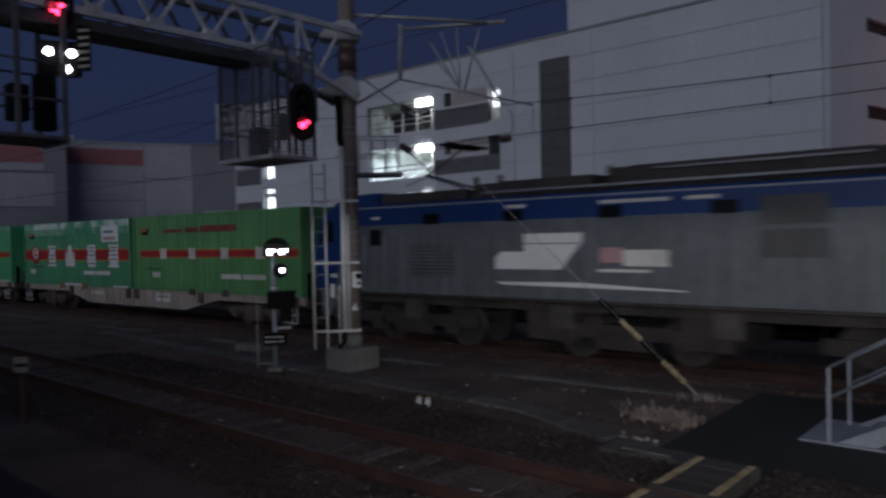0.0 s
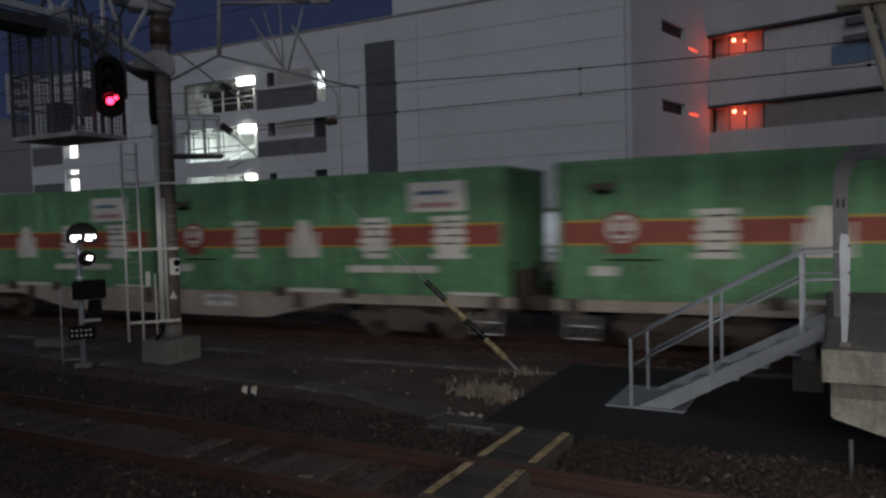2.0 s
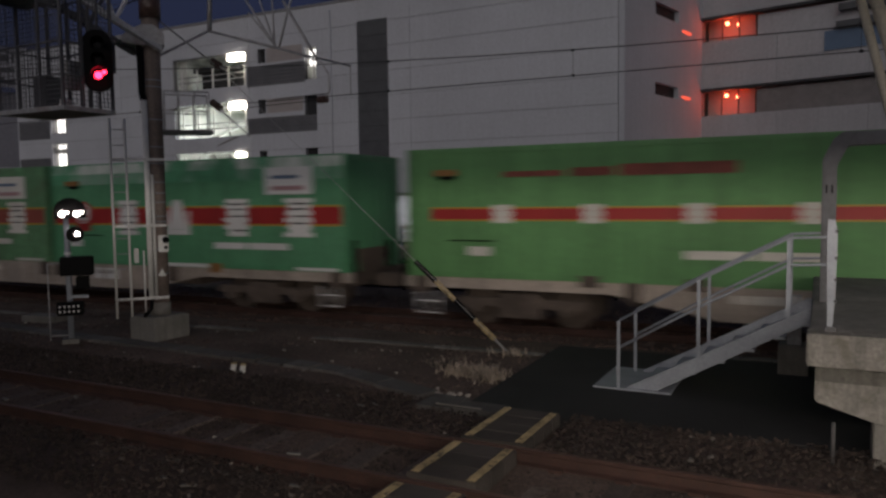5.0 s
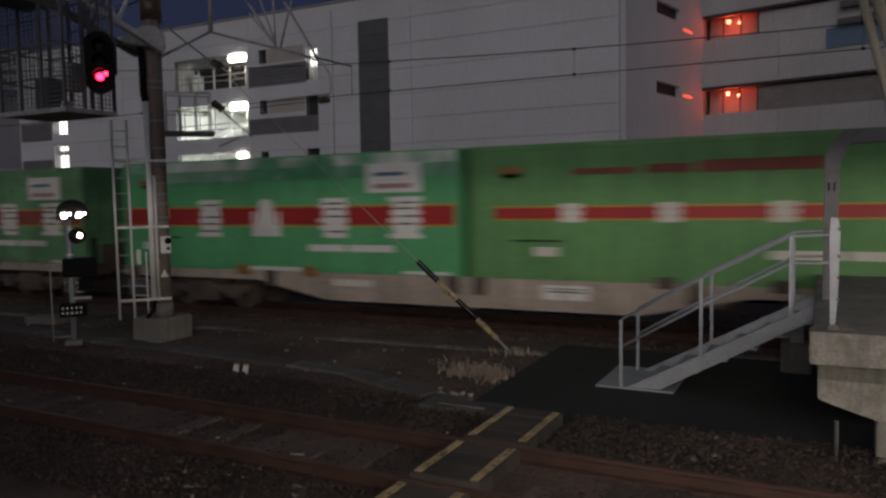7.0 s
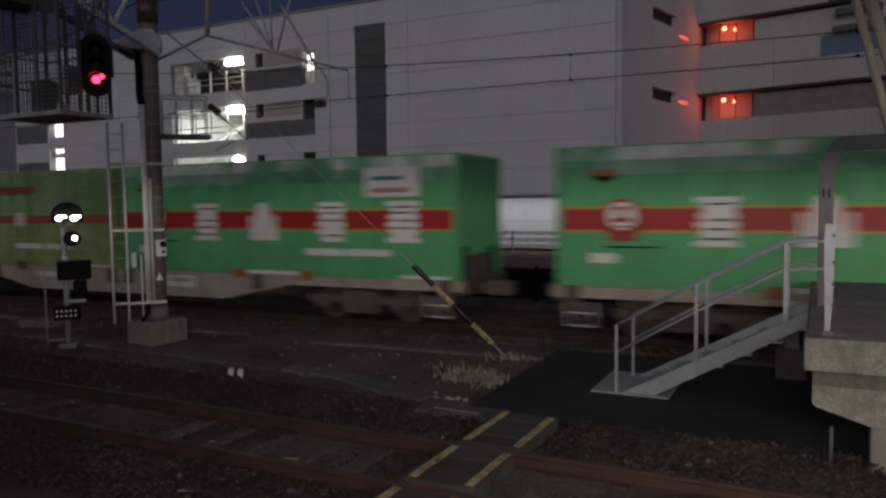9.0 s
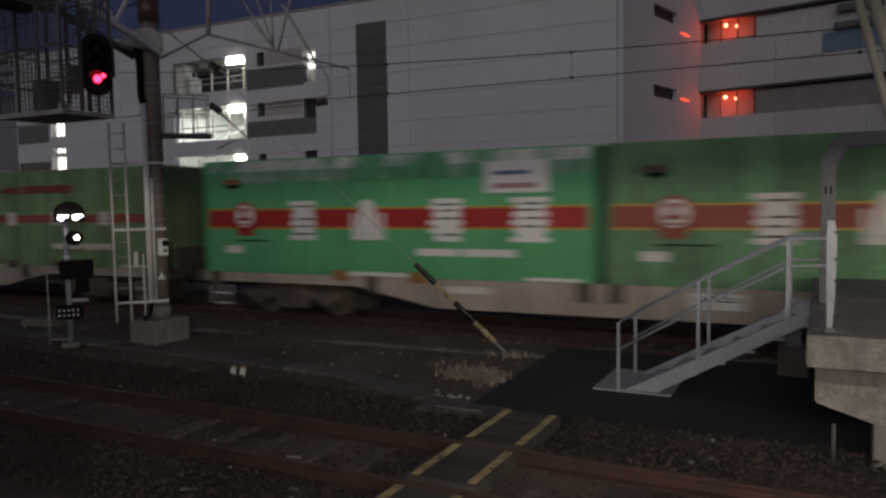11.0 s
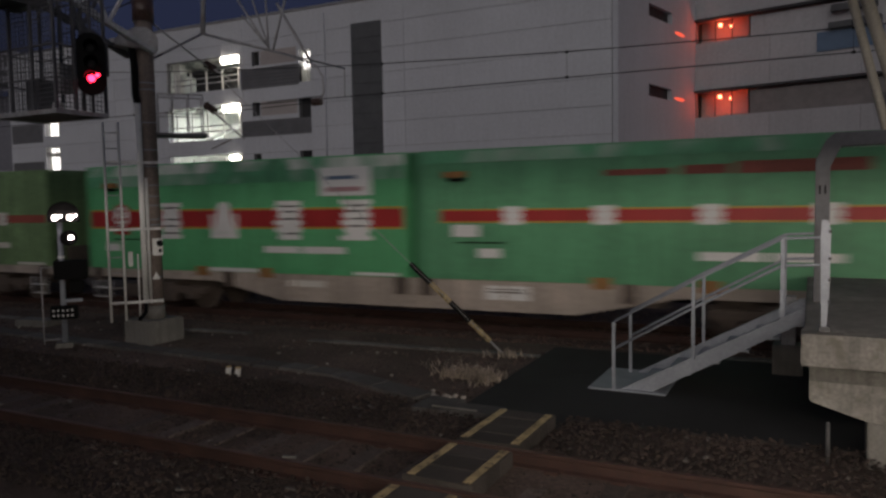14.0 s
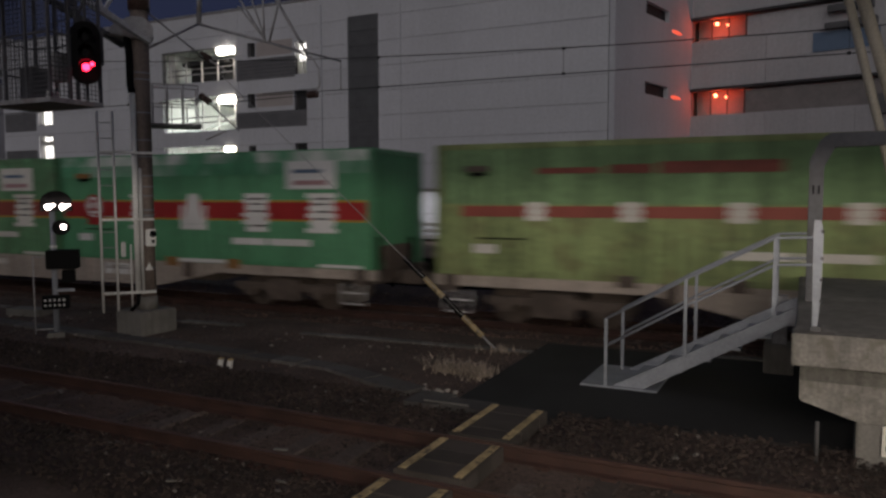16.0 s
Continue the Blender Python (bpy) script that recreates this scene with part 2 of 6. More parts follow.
def tube(bm, p, q, r, n=8, r2=None):
    p, q = Vector(p), Vector(q)
    d = (q - p).normalized()
    a = d.orthogonal().normalized()
    c = d.cross(a)
    r2 = r if r2 is None else r2
    rings = []
    for o, rad in ((p, r), (q, r2)):
        rings.append([bm.verts.new(o + rad * (math.cos(2 * math.pi * i / n) * a + math.sin(2 * math.pi * i / n) * c)) for i in range(n)])
    for i in range(n):
        f = bm.faces.new((rings[0][i], rings[0][(i + 1) % n], rings[1][(i + 1) % n], rings[1][i]))
        f.smooth = n > 5
    bm.faces.new(rings[0][::-1])
    bm.faces.new(rings[1])


def path_tube(bm, pts, r, n=8):
    """One bent pipe along the points, its rings turned half way at each bend."""
    pts = [Vector(p) for p in pts]
    side = (pts[1] - pts[0]).normalized().orthogonal().normalized()
    rings = []
    for i, p in enumerate(pts):
        d = (pts[min(i + 1, len(pts) - 1)] - pts[max(i - 1, 0)]).normalized()
        side = (side - d * side.dot(d)).normalized()
        up = d.cross(side)
        rings.append([bm.verts.new(p + r * (math.cos(2 * math.pi * k / n) * side + math.sin(2 * math.pi * k / n) * up)) for k in range(n)])
    for a, c in zip(rings, rings[1:]):
        for k in range(n):
            f = bm.faces.new((a[k], a[(k + 1) % n], c[(k + 1) % n], c[k]))
            f.smooth = True
    bm.faces.new(rings[0][::-1])
    bm.faces.new(rings[-1])


def angle_bar(bm, p, q, w=0.06):
    """A steel bar of square section between two points."""
    tube(bm, p, q, w * 0.7, 4)


def prism(bm, outline, y0, y1):
    """A closed outline in x and z, pushed from y0 to y1."""
    a = [bm.verts.new((x, y0, z)) for x, z in outline]
    c = [bm.verts.new((x, y1, z)) for x, z in outline]
    n = len(a)
    bm.faces.new(a)
    bm.faces.new(c[::-1])
    for i in range(n):
        bm.faces.new((a[i], c[i], c[(i + 1) % n], a[(i + 1) % n]))


def disc(bm, x, y, z, r, depth=0.01, n=20):
    tube(bm, (x, y, z), (x, y - depth, z), r, n)


def mesh_from(name, bm, material, bevel=0.0):
    bmesh.ops.recalc_face_normals(bm, faces=bm.faces)
    if bevel:
        bmesh.ops.bevel(bm, geom=list(bm.edges), offset=bevel, segments=2, affect="EDGES", clamp_overlap=True)
    me = bpy.data.meshes.new(name)
    bm.to_mesh(me)
    bm.free()
    me.materials.append(material)
    return me


def part(name, bm, material, parent=None, label="", bevel=0.0):
    ob = new(name, mesh_from(name, bm, material, bevel))
    ob.parent = parent
    if label:
        ob["label"] = label
    return ob


def thing(name, m, label, category, group="", kind=""):
    ob = new(name)
    ob.empty_display_size = 0.2
    ob.matrix_basis = m
    return tagged(ob, label, category, group, kind)


def boxes(*rows):
    bm = bmesh.new()
    for r in rows:
        box(bm, *r)
    return bm


def tubes(*rows, n=8):
    bm = bmesh.new()
    for p, q, r in rows:
        tube(bm, p, q, r, n)
    return bm


def soup(name, verts, faces, material):
    me = bpy.data.meshes.new(name)
    me.from_pydata(verts, [], faces)
    me.materials.append(material)
    return new(name, me)


def structure(ob, label, category):
    return tagged(ob, label, category, kind="structure")
# ---- ground and tracks ----
FAR_P, FAR_RAIL = 14.7, -0.20        # the goods line: its centre's distance and the height of its rails
LINE = pose(0, 0, 0, 0, 0, -5.5)     # the goods line runs along this x axis
NEAR_V = (5.36, 6.50)                # the two rails of the near track


def ground_z(x, y):
    base = -0.16
    p = x * math.sin(radians(5.5)) + y * math.cos(radians(5.5))     # the distance towards the goods line
    if p > 12.3:
        base -= 0.20 * min(1.0, (p - 12.3) / 1.1)
    if p > 18.4:
        base += 0.2 * min(1.0, (p - 18.4) / 2.0)
    if -40 < x < 30 and 2 < y < 20:
        base += 0.025 * noise.noise(Vector((x * 0.9, y * 0.9, 0.3))) + 0.012 * noise.noise(Vector((x * 4, y * 4, 2.3)))
    return base


def build_ground():
    xs = [-900, -400, -200, -120, -80, -60] + [-45 + 0.45 * i for i in range(134)] + [16, 20, 30, 50, 90, 200, 400, 900]
    ys = [-900, -300, -120, -60, -30, -15, -8, -3, 0, 1.5] + [2 + 0.3 * i for i in range(61)] + [21, 23, 27, 40, 80, 160, 300, 600, 900]
    verts = [(x, y, ground_z(x, y)) for y in ys for x in xs]
    w = len(xs)
    faces = [(j * w + i, j * w + i + 1, (j + 1) * w + i + 1, (j + 1) * w + i) for j in range(len(ys) - 1) for i in range(w - 1)]
    ob = soup("ground", verts, faces, M_GROUND)
    structure(ob, "dark trodden ballast and soil between the tracks", "ground")


def stones(name, rng, n, sample, size, material, label):
    """Many small angular stones, each a squashed irregular octahedron."""
    base = np.array([(1, 0, 0), (-1, 0, 0), (0, 1, 0), (0, -1, 0), (0, 0, 1), (0, 0, -1)], float)
    tri = np.array([(0, 2, 4), (2, 1, 4), (1, 3, 4), (3, 0, 4), (2, 0, 5), (1, 2, 5), (3, 1, 5), (0, 3, 5)])
    pts = sample(rng, n)
    n = len(pts)
    s = size * rng.uniform(0.55, 1.35, (n, 1, 1))
    v = base[None] * rng.uniform(0.6, 1.2, (n, 6, 1)) * s + rng.normal(0, 0.18, (n, 6, 3)) * s
    a = rng.uniform(0, 2 * np.pi, n)
    tilt = rng.uniform(-0.7, 0.7, n)
    ca, sa, ct, sn = np.cos(a), np.sin(a), np.cos(tilt), np.sin(tilt)
    y1 = v[:, :, 1] * ct[:, None] - v[:, :, 2] * sn[:, None]
    z1 = v[:, :, 1] * sn[:, None] + v[:, :, 2] * ct[:, None]
    x2 = v[:, :, 0] * ca[:, None] - y1 * sa[:, None]
    y2 = v[:, :, 0] * sa[:, None] + y1 * ca[:, None]
    v = np.stack([x2, y2, 0.7 * z1], -1) + pts[:, None, :]
    faces = (tri[None] + 6 * np.arange(n)[:, None, None]).reshape(-1, 3)
    ob = soup(name, v.reshape(-1, 3).tolist(), faces.tolist(), material)
    return tagged(ob, label, "ballast", kind="stuff")


def uv_world(u, v):
    a = radians(7.06)
    return u * math.cos(a) + v * math.sin(a), -u * math.sin(a) + v * math.cos(a)


def build_ballast():
    rng = np.random.default_rng(4)

    def in_band(u0, u1, v0, v1, z0, z1, skip_crossing=True):
        def sample(r, n):
            u, v = r.uniform(u0, u1, n), r.uniform(v0, v1, n)
            keep = np.ones(n, bool)
            if skip_crossing:
                keep &= ~((u > -3.25) & (u < -2.45) & (v < 8.2))
                keep &= ~((u > -3.85) & (v > 8.05))
                keep &= ~((u > -4.45) & (u < -3.0) & (v > 7.6) & (v < 8.35))
                for r0 in NEAR_V:
                    keep &= np.abs(v - r0) > 0.10
            u, v = u[keep], v[keep]
            x, y = uv_world(u, v)
            lift = 0.055 * ((v > 6.62) & (v < 8.05)) + 0.05 * (v < 5.25) - 0.028 * ((v > 5.25) & (v < 6.62))
            return np.stack([x, y, r.uniform(z0, z1, len(u)) + lift], -1)
        return sample

    stones("ballast", rng, 32000, in_band(-17, 4, 4.1, 8.1, -0.165, -0.125), 0.026, M_STONE, "dark brown crushed stone ballast along the near track")
    stones("ballast", rng, 15000, in_band(-24, -3.8, 8.1, 11.6, -0.185, -0.15), 0.024, M_STONE_MID, "sparse dark crushed stone between the two lines")
    stones("ballast", rng, 260, in_band(-15, 3, 4.3, 11.0, -0.15, -0.125), 0.030, M_STONE_PALE, "scattered pale stones on the dark ballast")

    def far(r, n):
        a, p = r.uniform(-40, 10, n), r.uniform(12.35, 17.8, n)
        ca, sa = math.cos(radians(5.5)), math.sin(radians(5.5))
        x, y = a * ca + p * sa, -a * sa + p * ca
        keep = ~((x > -2.4) & (y < 12.7))
        x, y, p = x[keep], y[keep], p[keep]
        z = -0.36 + 0.035 * r.uniform(-1, 1, len(x)) + np.clip((13.4 - p) * 0.17, 0, 0.2)
        return np.stack([x, y, z], -1)
    stones("ballast", rng, 24000, far, 0.036, M_STONE_FAR, "rust brown crushed stone ballast under the goods line")


def rail_profile():
    return [(-0.062, 0.0), (0.062, 0.0), (0.062, 0.012), (0.012, 0.03), (0.010, 0.105), (0.032, 0.12), (0.032, 0.147), (0.026, 0.153),
            (-0.026, 0.153), (-0.032, 0.147), (-0.032, 0.12), (-0.010, 0.105), (-0.012, 0.03), (-0.062, 0.012)]


def rail(name, m, length, top, label):
    bm = bmesh.new()
    prof = rail_profile()
    a = [bm.verts.new((-length, y, z)) for y, z in prof]
    c = [bm.verts.new((length, y, z)) for y, z in prof]
    n = len(prof)
    for i in range(n):
        bm.faces.new((a[i], a[(i + 1) % n], c[(i + 1) % n], c[i]))
    ob = part(name, bm, M_RAIL)
    ob.data.materials.append(M_RAILTOP)
    for f in ob.data.polygons:
        if f.normal.z > 0.9 and f.center.z > 0.1:
            f.material_index = 1
    ob.matrix_basis = m @ pose(0, 0, top - 0.153)
    return tagged(ob, label, "rail", group="rails", kind="structure")


def on_line(s):
    """The goods line's centre at the running length s: x, y and the turn of what stands on it, in degrees."""
    p = LINE @ Vector((s, FAR_P, 0))
    return p.x, p.y, -5.5


def goods_rail(off, label):
    prof = rail_profile()
    n = len(prof)
    verts, faces = [], []
    steps = [-160, -60, 0, 60, 150]
    for s in steps:
        x, y, turn = on_line(s)
        m = pose(x, y, FAR_RAIL - 0.153, 0, 0, turn)
        verts += [tuple(m @ Vector((0, off + py, pz))) for py, pz in prof]
    for k in range(len(steps) - 1):
        for i in range(n):
            j = (i + 1) % n
            faces.append((k * n + i, k * n + j, (k + 1) * n + j, (k + 1) * n + i))
    ob = soup("rail", verts, faces, M_RAIL)
    ob.data.materials.append(M_RAILTOP)
    for i, f in enumerate(ob.data.polygons):
        if i % n == 7:
            f.material_index = 1
    return tagged(ob, label, "rail", group="rails", kind="structure")


def build_tracks():
    for v in NEAR_V:
        rail("rail", st(-20, v), 70, 0.0, "rusty brown steel rail on the near track")
    for off in (-0.57, 0.57):
        goods_rail(off, "rust brown steel rail of the goods line")
    bm = bmesh.new()
    box(bm, -0.11, 0.11, -1.0, 1.0, -0.15, 0.0)
    me = mesh_from("sleeper", bm, M_SLEEPER, 0.012)
    clip = mesh_from("rail_clip", boxes((-0.07, 0.07, -0.04, 0.04, 0, 0.03)), M_RAIL, 0.008)
    track = structure(new("near_track_bed"), "row of dirty concrete sleepers under the near track", "sleepers")
    track.matrix_basis = st(0, 0)
    rng = random.Random(3)
    for i in range(70):
        s = new("sleeper", me)
        s.parent = track
        u = -32 + 0.61 * i + rng.uniform(-0.02, 0.02)
        s.matrix_basis = pose(u, sum(NEAR_V) / 2 + rng.uniform(-0.03, 0.03), -0.148 + rng.uniform(-0.012, 0.004), 0, 0, rng.uniform(-1, 1))
        if -18 < u < 4:
            for v in NEAR_V:
                for o in (-0.1, 0.1):
                    k = new("rail_clip", clip)
                    k.parent = track
                    k.matrix_basis = pose(u, v + o, -0.15)
    bm = bmesh.new()
    for i in range(120):
        x, y, turn = on_line(-45 + 0.6 * i)
        vs = box(bm, -0.11, 0.11, -1.0, 1.0, -0.5, FAR_RAIL - 0.152)
        bmesh.ops.transform(bm, matrix=pose(x, y, 0, 0, 0, turn), verts=vs)
    tagged(part("sleepers", bm, M_SLEEPER), "dark sleepers under the goods line", "sleepers", kind="stuff")


def build_crossing():
    c = structure(new("staff_crossing"), "black crossing boards with worn yellow edge lines over the near track", "track crossing")
    c.matrix_basis = st(-2.84, 0, 0)
    spans = ((4.0, 5.27, 0.0), (5.47, 6.40, 0.01), (6.59, 7.72, 0.0))
    for v0, v1, z in spans:
        n = max(2, round((v1 - v0) / 0.32))
        for i in range(n):
            a, d = v0 + (v1 - v0) * i / n, v0 + (v1 - v0) * (i + 1) / n
            part("board", boxes((-0.34, 0.34, a + 0.004, d - 0.004, -0.14, z + 0.004 * (i % 2))), M_RUBBER, c, bevel=0.006)
        for x in (-0.27, 0.27):
            part("edge_line", boxes((x - 0.04, x + 0.04, v0 + 0.03, v1 - 0.03, z + 0.004, z + 0.010)), M_YELLOW, c, "worn yellow painted line")
    pad = bmesh.new()
    prism(pad, [(-3.80, 8.16), (-3.18, 7.74), (-2.47, 7.74), (-2.45, 8.05), (4.5, 8.12), (4.5, 11.97), (-3.86, 11.92)], 0.02, 0.17)
    ob = part("pavement", pad, M_ASPHALT)
    ob.matrix_basis = STATION @ Matrix(((1, 0, 0, 0), (0, 0, 1, 0), (0, -1, 0, -0.10), (0, 0, 0, 1)))
    structure(ob, "black asphalt pad round the foot of the steel stairs", "pavement")
    # cable trough: concrete lids, end to end, along a bent line
    tr = structure(new("cable_trough"), "row of dirty concrete cable trough lids beside the near track", "cable trough")
    tr.matrix_basis = STATION
    lid = mesh_from("trough_lid", boxes((-0.245, 0.245, -0.19, 0.19, -0.06, 0.03)), M_CONC_DARK, 0.01)
    line = [(-22, 9.75), (-11.4, 9.2), (-8.4, 9.1), (-6.2, 8.93), (-4.9, 8.45), (-4.5, 8.3)]
    rng = random.Random(5)
    for (u0, v0), (u1, v1) in zip(line, line[1:]):
        ln = math.hypot(u1 - u0, v1 - v0)
        n = max(1, round(ln / 0.5))
        for i in range(n):
            f = (i + 0.5) / n
            k = new("trough_lid", lid)
            k.parent = tr
            k.matrix_basis = pose(u0 + (u1 - u0) * f, v0 + (v1 - v0) * f, -0.145 + rng.uniform(-0.008, 0.008), rng.uniform(-1, 1), 0,
                                  math.degrees(math.atan2(v1 - v0, u1 - u0)) + rng.uniform(-1, 1))
    slab = part("cover_slab", boxes((-4.35, -3.86, 7.72, 8.28, -0.25, -0.105), (-3.85, -3.24, 7.76, 8.12, -0.25, -0.100)), M_CONC_DARK, bevel=0.01)
    slab.matrix_basis = STATION
    structure(slab, "dirty concrete cover slabs beside the crossing", "cover slab")
    edge = part("slab_edge", boxes((-4.1, -3.5, 7.80, 7.83, -0.106, -0.09)), M_CONC)
    edge.matrix_basis = STATION @ pose(0, 0, 0.01)
    structure(edge, "pale chipped edge of a concrete slab", "slab edge")
    t2 = structure(new("cable_trough"), "pale concrete trough lids beside the goods line", "cable trough")
    lid2 = mesh_from("trough_lid", boxes((-0.245, 0.245, -0.10, 0.10, -0.06, 0.02)), M_LID, 0.008)
    for x0, x1, y0, y1 in ((-30, -26, 13.9, 13.6), (-22.5, -19, 13.2, 12.95), (-16.3, -14.9, 12.75, 12.6), (-10.3, -8.4, 12.36, 12.25),
                           (-6.9, -2.5, 11.92, 11.66), (-2.45, 1.4, 11.90, 12.25)):
        n = round((x1 - x0) / 0.5)
        for i in range(n):
            f = (i + 0.5) / n
            k = new("trough_lid", lid2)
            k.parent = t2
            k.matrix_basis = pose(x0 + (x1 - x0) * f, y0 + (y1 - y0) * f + rng.uniform(-0.015, 0.015), -0.15 + rng.uniform(-0.02, 0.006), 0, 0,
                                  math.degrees(math.atan2(y1 - y0, x1 - x0)) + rng.uniform(-1.5, 1.5))


# ---- buildings ----
D_WALL = 36.0


def cut_rect(rect, holes):
    """The rectangle less the holes, as rectangles."""
    out = [rect]
    for hx0, hx1, hz0, hz1 in holes:
        nxt = []
        for x0, x1, z0, z1 in out:
            if hx1 <= x0 or hx0 >= x1 or hz1 <= z0 or hz0 >= z1:
                nxt.append((x0, x1, z0, z1))
                continue
            if hx0 > x0:
                nxt.append((x0, hx0, z0, z1))
            if hx1 < x1:
                nxt.append((hx1, x1, z0, z1))
            a, c = max(x0, hx0), min(x1, hx1)
            if hz0 > z0:
                nxt.append((a, c, z0, hz0))
            if hz1 < z1:
                nxt.append((a, c, hz1, z1))
        out = nxt
    return [r for r in out if r[1] - r[0] > 0.02 and r[3] - r[2] > 0.02]


def clad(parent, x0, x1, z0, z1, holes, pw, ph, thick=0.35, panel=M_PANEL):
    """A wall with openings right through it, faced with panels that have open joints; the front is at y = 0."""
    bm = bmesh.new()
    for a, c, d, e in cut_rect((x0, x1, z0, z1), holes):
        box(bm, a, c, 0.06, thick, d, e)
    part("wall", bm, M_WALLBACK, parent)
    nx, nz = max(1, round((x1 - x0) / pw)), max(1, round((z1 - z0) / ph))
    for j in range(nz):
        for i in range(nx):
            r = (x0 + (x1 - x0) * i / nx + 0.008, x0 + (x1 - x0) * (i + 1) / nx - 0.008,
                 z0 + (z1 - z0) * j / nz + 0.012, z0 + (z1 - z0) * (j + 1) / nz - 0.012)
            for a, c, d, e in cut_rect(r, holes):
                part("panel", boxes((a, c, 0.0, 0.055, d, e)), panel, parent)


def build_car_park():
    b = thing("car_park_building", st(0, D_WALL, 0), "large white panelled multi-storey car park with lit openings", "building")
    x0, x1, top = -54.7, -8.74, 13.72
    lit = [(-38.2, -32.0, 9.6, 11.65), (-38.2, -32.0, 6.5, 8.65), (-38.2, -32.0, 3.4, 5.55)]
    stair = [(-27.45, -26.6, 9.55, 11.45), (-27.5, -26.6, 7.5, 8.6), (-27.5, -26.6, 4.3, 5.5)]
    small = [(-31.0, -30.4, 10.82, 11.67), (-31.05, -30.45, 7.75, 8.6), (-31.05, -30.45, 4.7, 5.45)]
    bands = [(-31.9, -27.45, 9.42, 10.66), (-31.95, -26.6, 6.5, 7.48), (-31.95, -26.6, 3.4, 4.3)]
    left = [(-50.75, -49.1, 7.55, 8.7), (-50.75, -49.1, 4.7, 6.75)]
    leftband = [(-54.6, -50.95, 7.15, 8.5), (-54.6, -50.95, 4.0, 5.75)]
    strip = [(-23.70, -21.67, 0.6, 12.5)]
    clad(b, x0, x1, 0.0, top, lit + stair + small + bands + left + leftband + strip, 11.5, 1.36)
    # floors, back wall and cross walls behind the openings
    part("floor_slab", boxes(*[(x0 + 0.2, x1 - 0.3, 0.4, 15.0, z - 0.35, z) for z in (3.3, 6.4, 9.4, 12.4)]), M_INNER, b)
    part("back_wall", boxes((x0, x1, 15.0, 15.3, 0, top)), M_INNER, b)
    part("roof", boxes((x0, x1, 0.4, 15.3, top - 0.9, top - 0.5)), M_CONC, b)
    for a, c, d, e in ((-39.5, -39.2, 15, 12.6), (-31.7, -31.45, 15, 12.6), (-27.75, -27.6, 6, 12.6), (-26.5, -26.2, 15, 12.6),
                       (x0, x0 + 0.3, 15, top), (-49.0, -48.8, 6, 12), (-51.0, -50.85, 6, 12)):
        part("cross_wall", boxes((a, c, 0.4, d, 0, e)), M_INNER, b)
    part("parapet_cap", boxes((x0 - 0.1, x1, -0.06, 0.5, top, top + 0.14)), M_WALLBACK, b)
    for k, (a, c, d, e) in enumerate(bands + leftband):
        n = max(3, round((e - d) / 0.2))
        for i in range(n):
            z = d + (e - d) * (i + 0.5) / n
            part("louvre", boxes((a + 0.01, c - 0.01, 0.07, 0.16, z - 0.085, z + 0.085)), M_BANDGREY, b)
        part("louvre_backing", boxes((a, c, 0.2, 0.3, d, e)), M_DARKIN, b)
    for a, c, d, e in strip:
        n = 14
        for i in range(n):
            part("strip_panel", boxes((a + 0.02, c - 0.02, 0.03, 0.08, d + (e - d) * i / n + 0.01, d + (e - d) * (i + 1) / n - 0.01)), M_STRIPDARK, b)
        part("strip_backing", boxes((a, c, 0.1, 0.3, d, e)), M_DARKIN, b)
    for a, c, d, e in small + [stair[1], stair[2]]:
        part("window_frame", boxes((a, c, 0.3, 0.36, d, e)), M_DARKIN, b)
    for a, c, d, e in ((-30.3, -27.6, 10.8, 11.66), (-30.35, -27.6, 7.75, 8.6)):
        part("inset_panel", boxes((a, c, -0.012, -0.003, d, e)), M_BEIGE, b)
    # lit openings: rails, posts, lamps
    for k, (a, c, d, e) in enumerate(lit):
        for i in range(5):
            x = a + 0.4 + (c - a - 0.8) * i / 4
            part("opening_post", boxes((x - 0.05, x + 0.05, 0.36, 0.44, d, e - 0.2 - 0.5 * (k == 0))), M_WHITEPIPE, b)
        part("guard_rail", boxes((a, c, 0.40, 0.46, d + 0.55, d + 0.62), (a, c, 0.40, 0.46, d + 0.9, d + 0.96)), M_GALV_OLD, b)
        lamp = part("ceiling_lamp", boxes((c - 1.45, c - 0.18, -0.1, 0.3, e - 0.46, e - 0.06) if k < 2 else (c - 1.0, c - 0.35, -0.1, 0.3, e - 0.40, e - 0.10)), G_LAMP, b, "bright white lamp", bevel=0.07)
        part("beam", boxes((a, c, 2.5, 2.8, e + 0.1, e + 0.45)), M_INNER, b)
    # near-black soffit and sheet give the top opening its dark inside
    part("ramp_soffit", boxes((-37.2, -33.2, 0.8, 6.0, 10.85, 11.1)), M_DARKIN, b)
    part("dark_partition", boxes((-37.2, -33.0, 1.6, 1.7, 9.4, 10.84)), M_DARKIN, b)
    part("lit_pillar", boxes((-38.1, -37.5, 0.5, 0.9, 9.4, 11.6)), M_INNER, b)
    bm = bmesh.new()
    prism(bm, [(-38.0, 6.6), (-33.2, 8.1), (-33.2, 8.3), (-38.0, 6.85)], 3.0, 3.2)
    part("ramp_side", bm, M_INNER, b)
    for a, c, d, e in left + stair[:1]:
        part("lit_pane", boxes((a + 0.04, (a + c) / 2 if c < -40 else c - 0.04, 0.5, 0.52, d + (e - d) * (0.05 if c < -40 else 0.45), e - 0.05)), G_PANE, b, "lit stair window")
        part("window_bar", boxes(((a + c) / 2 - 0.03, (a + c) / 2 + 0.03, 0.28, 0.33, d, e)), M_WHITEPIPE, b)
    # the higher block stands a little back behind the front
    block = new("upper_block")
    block.parent = b
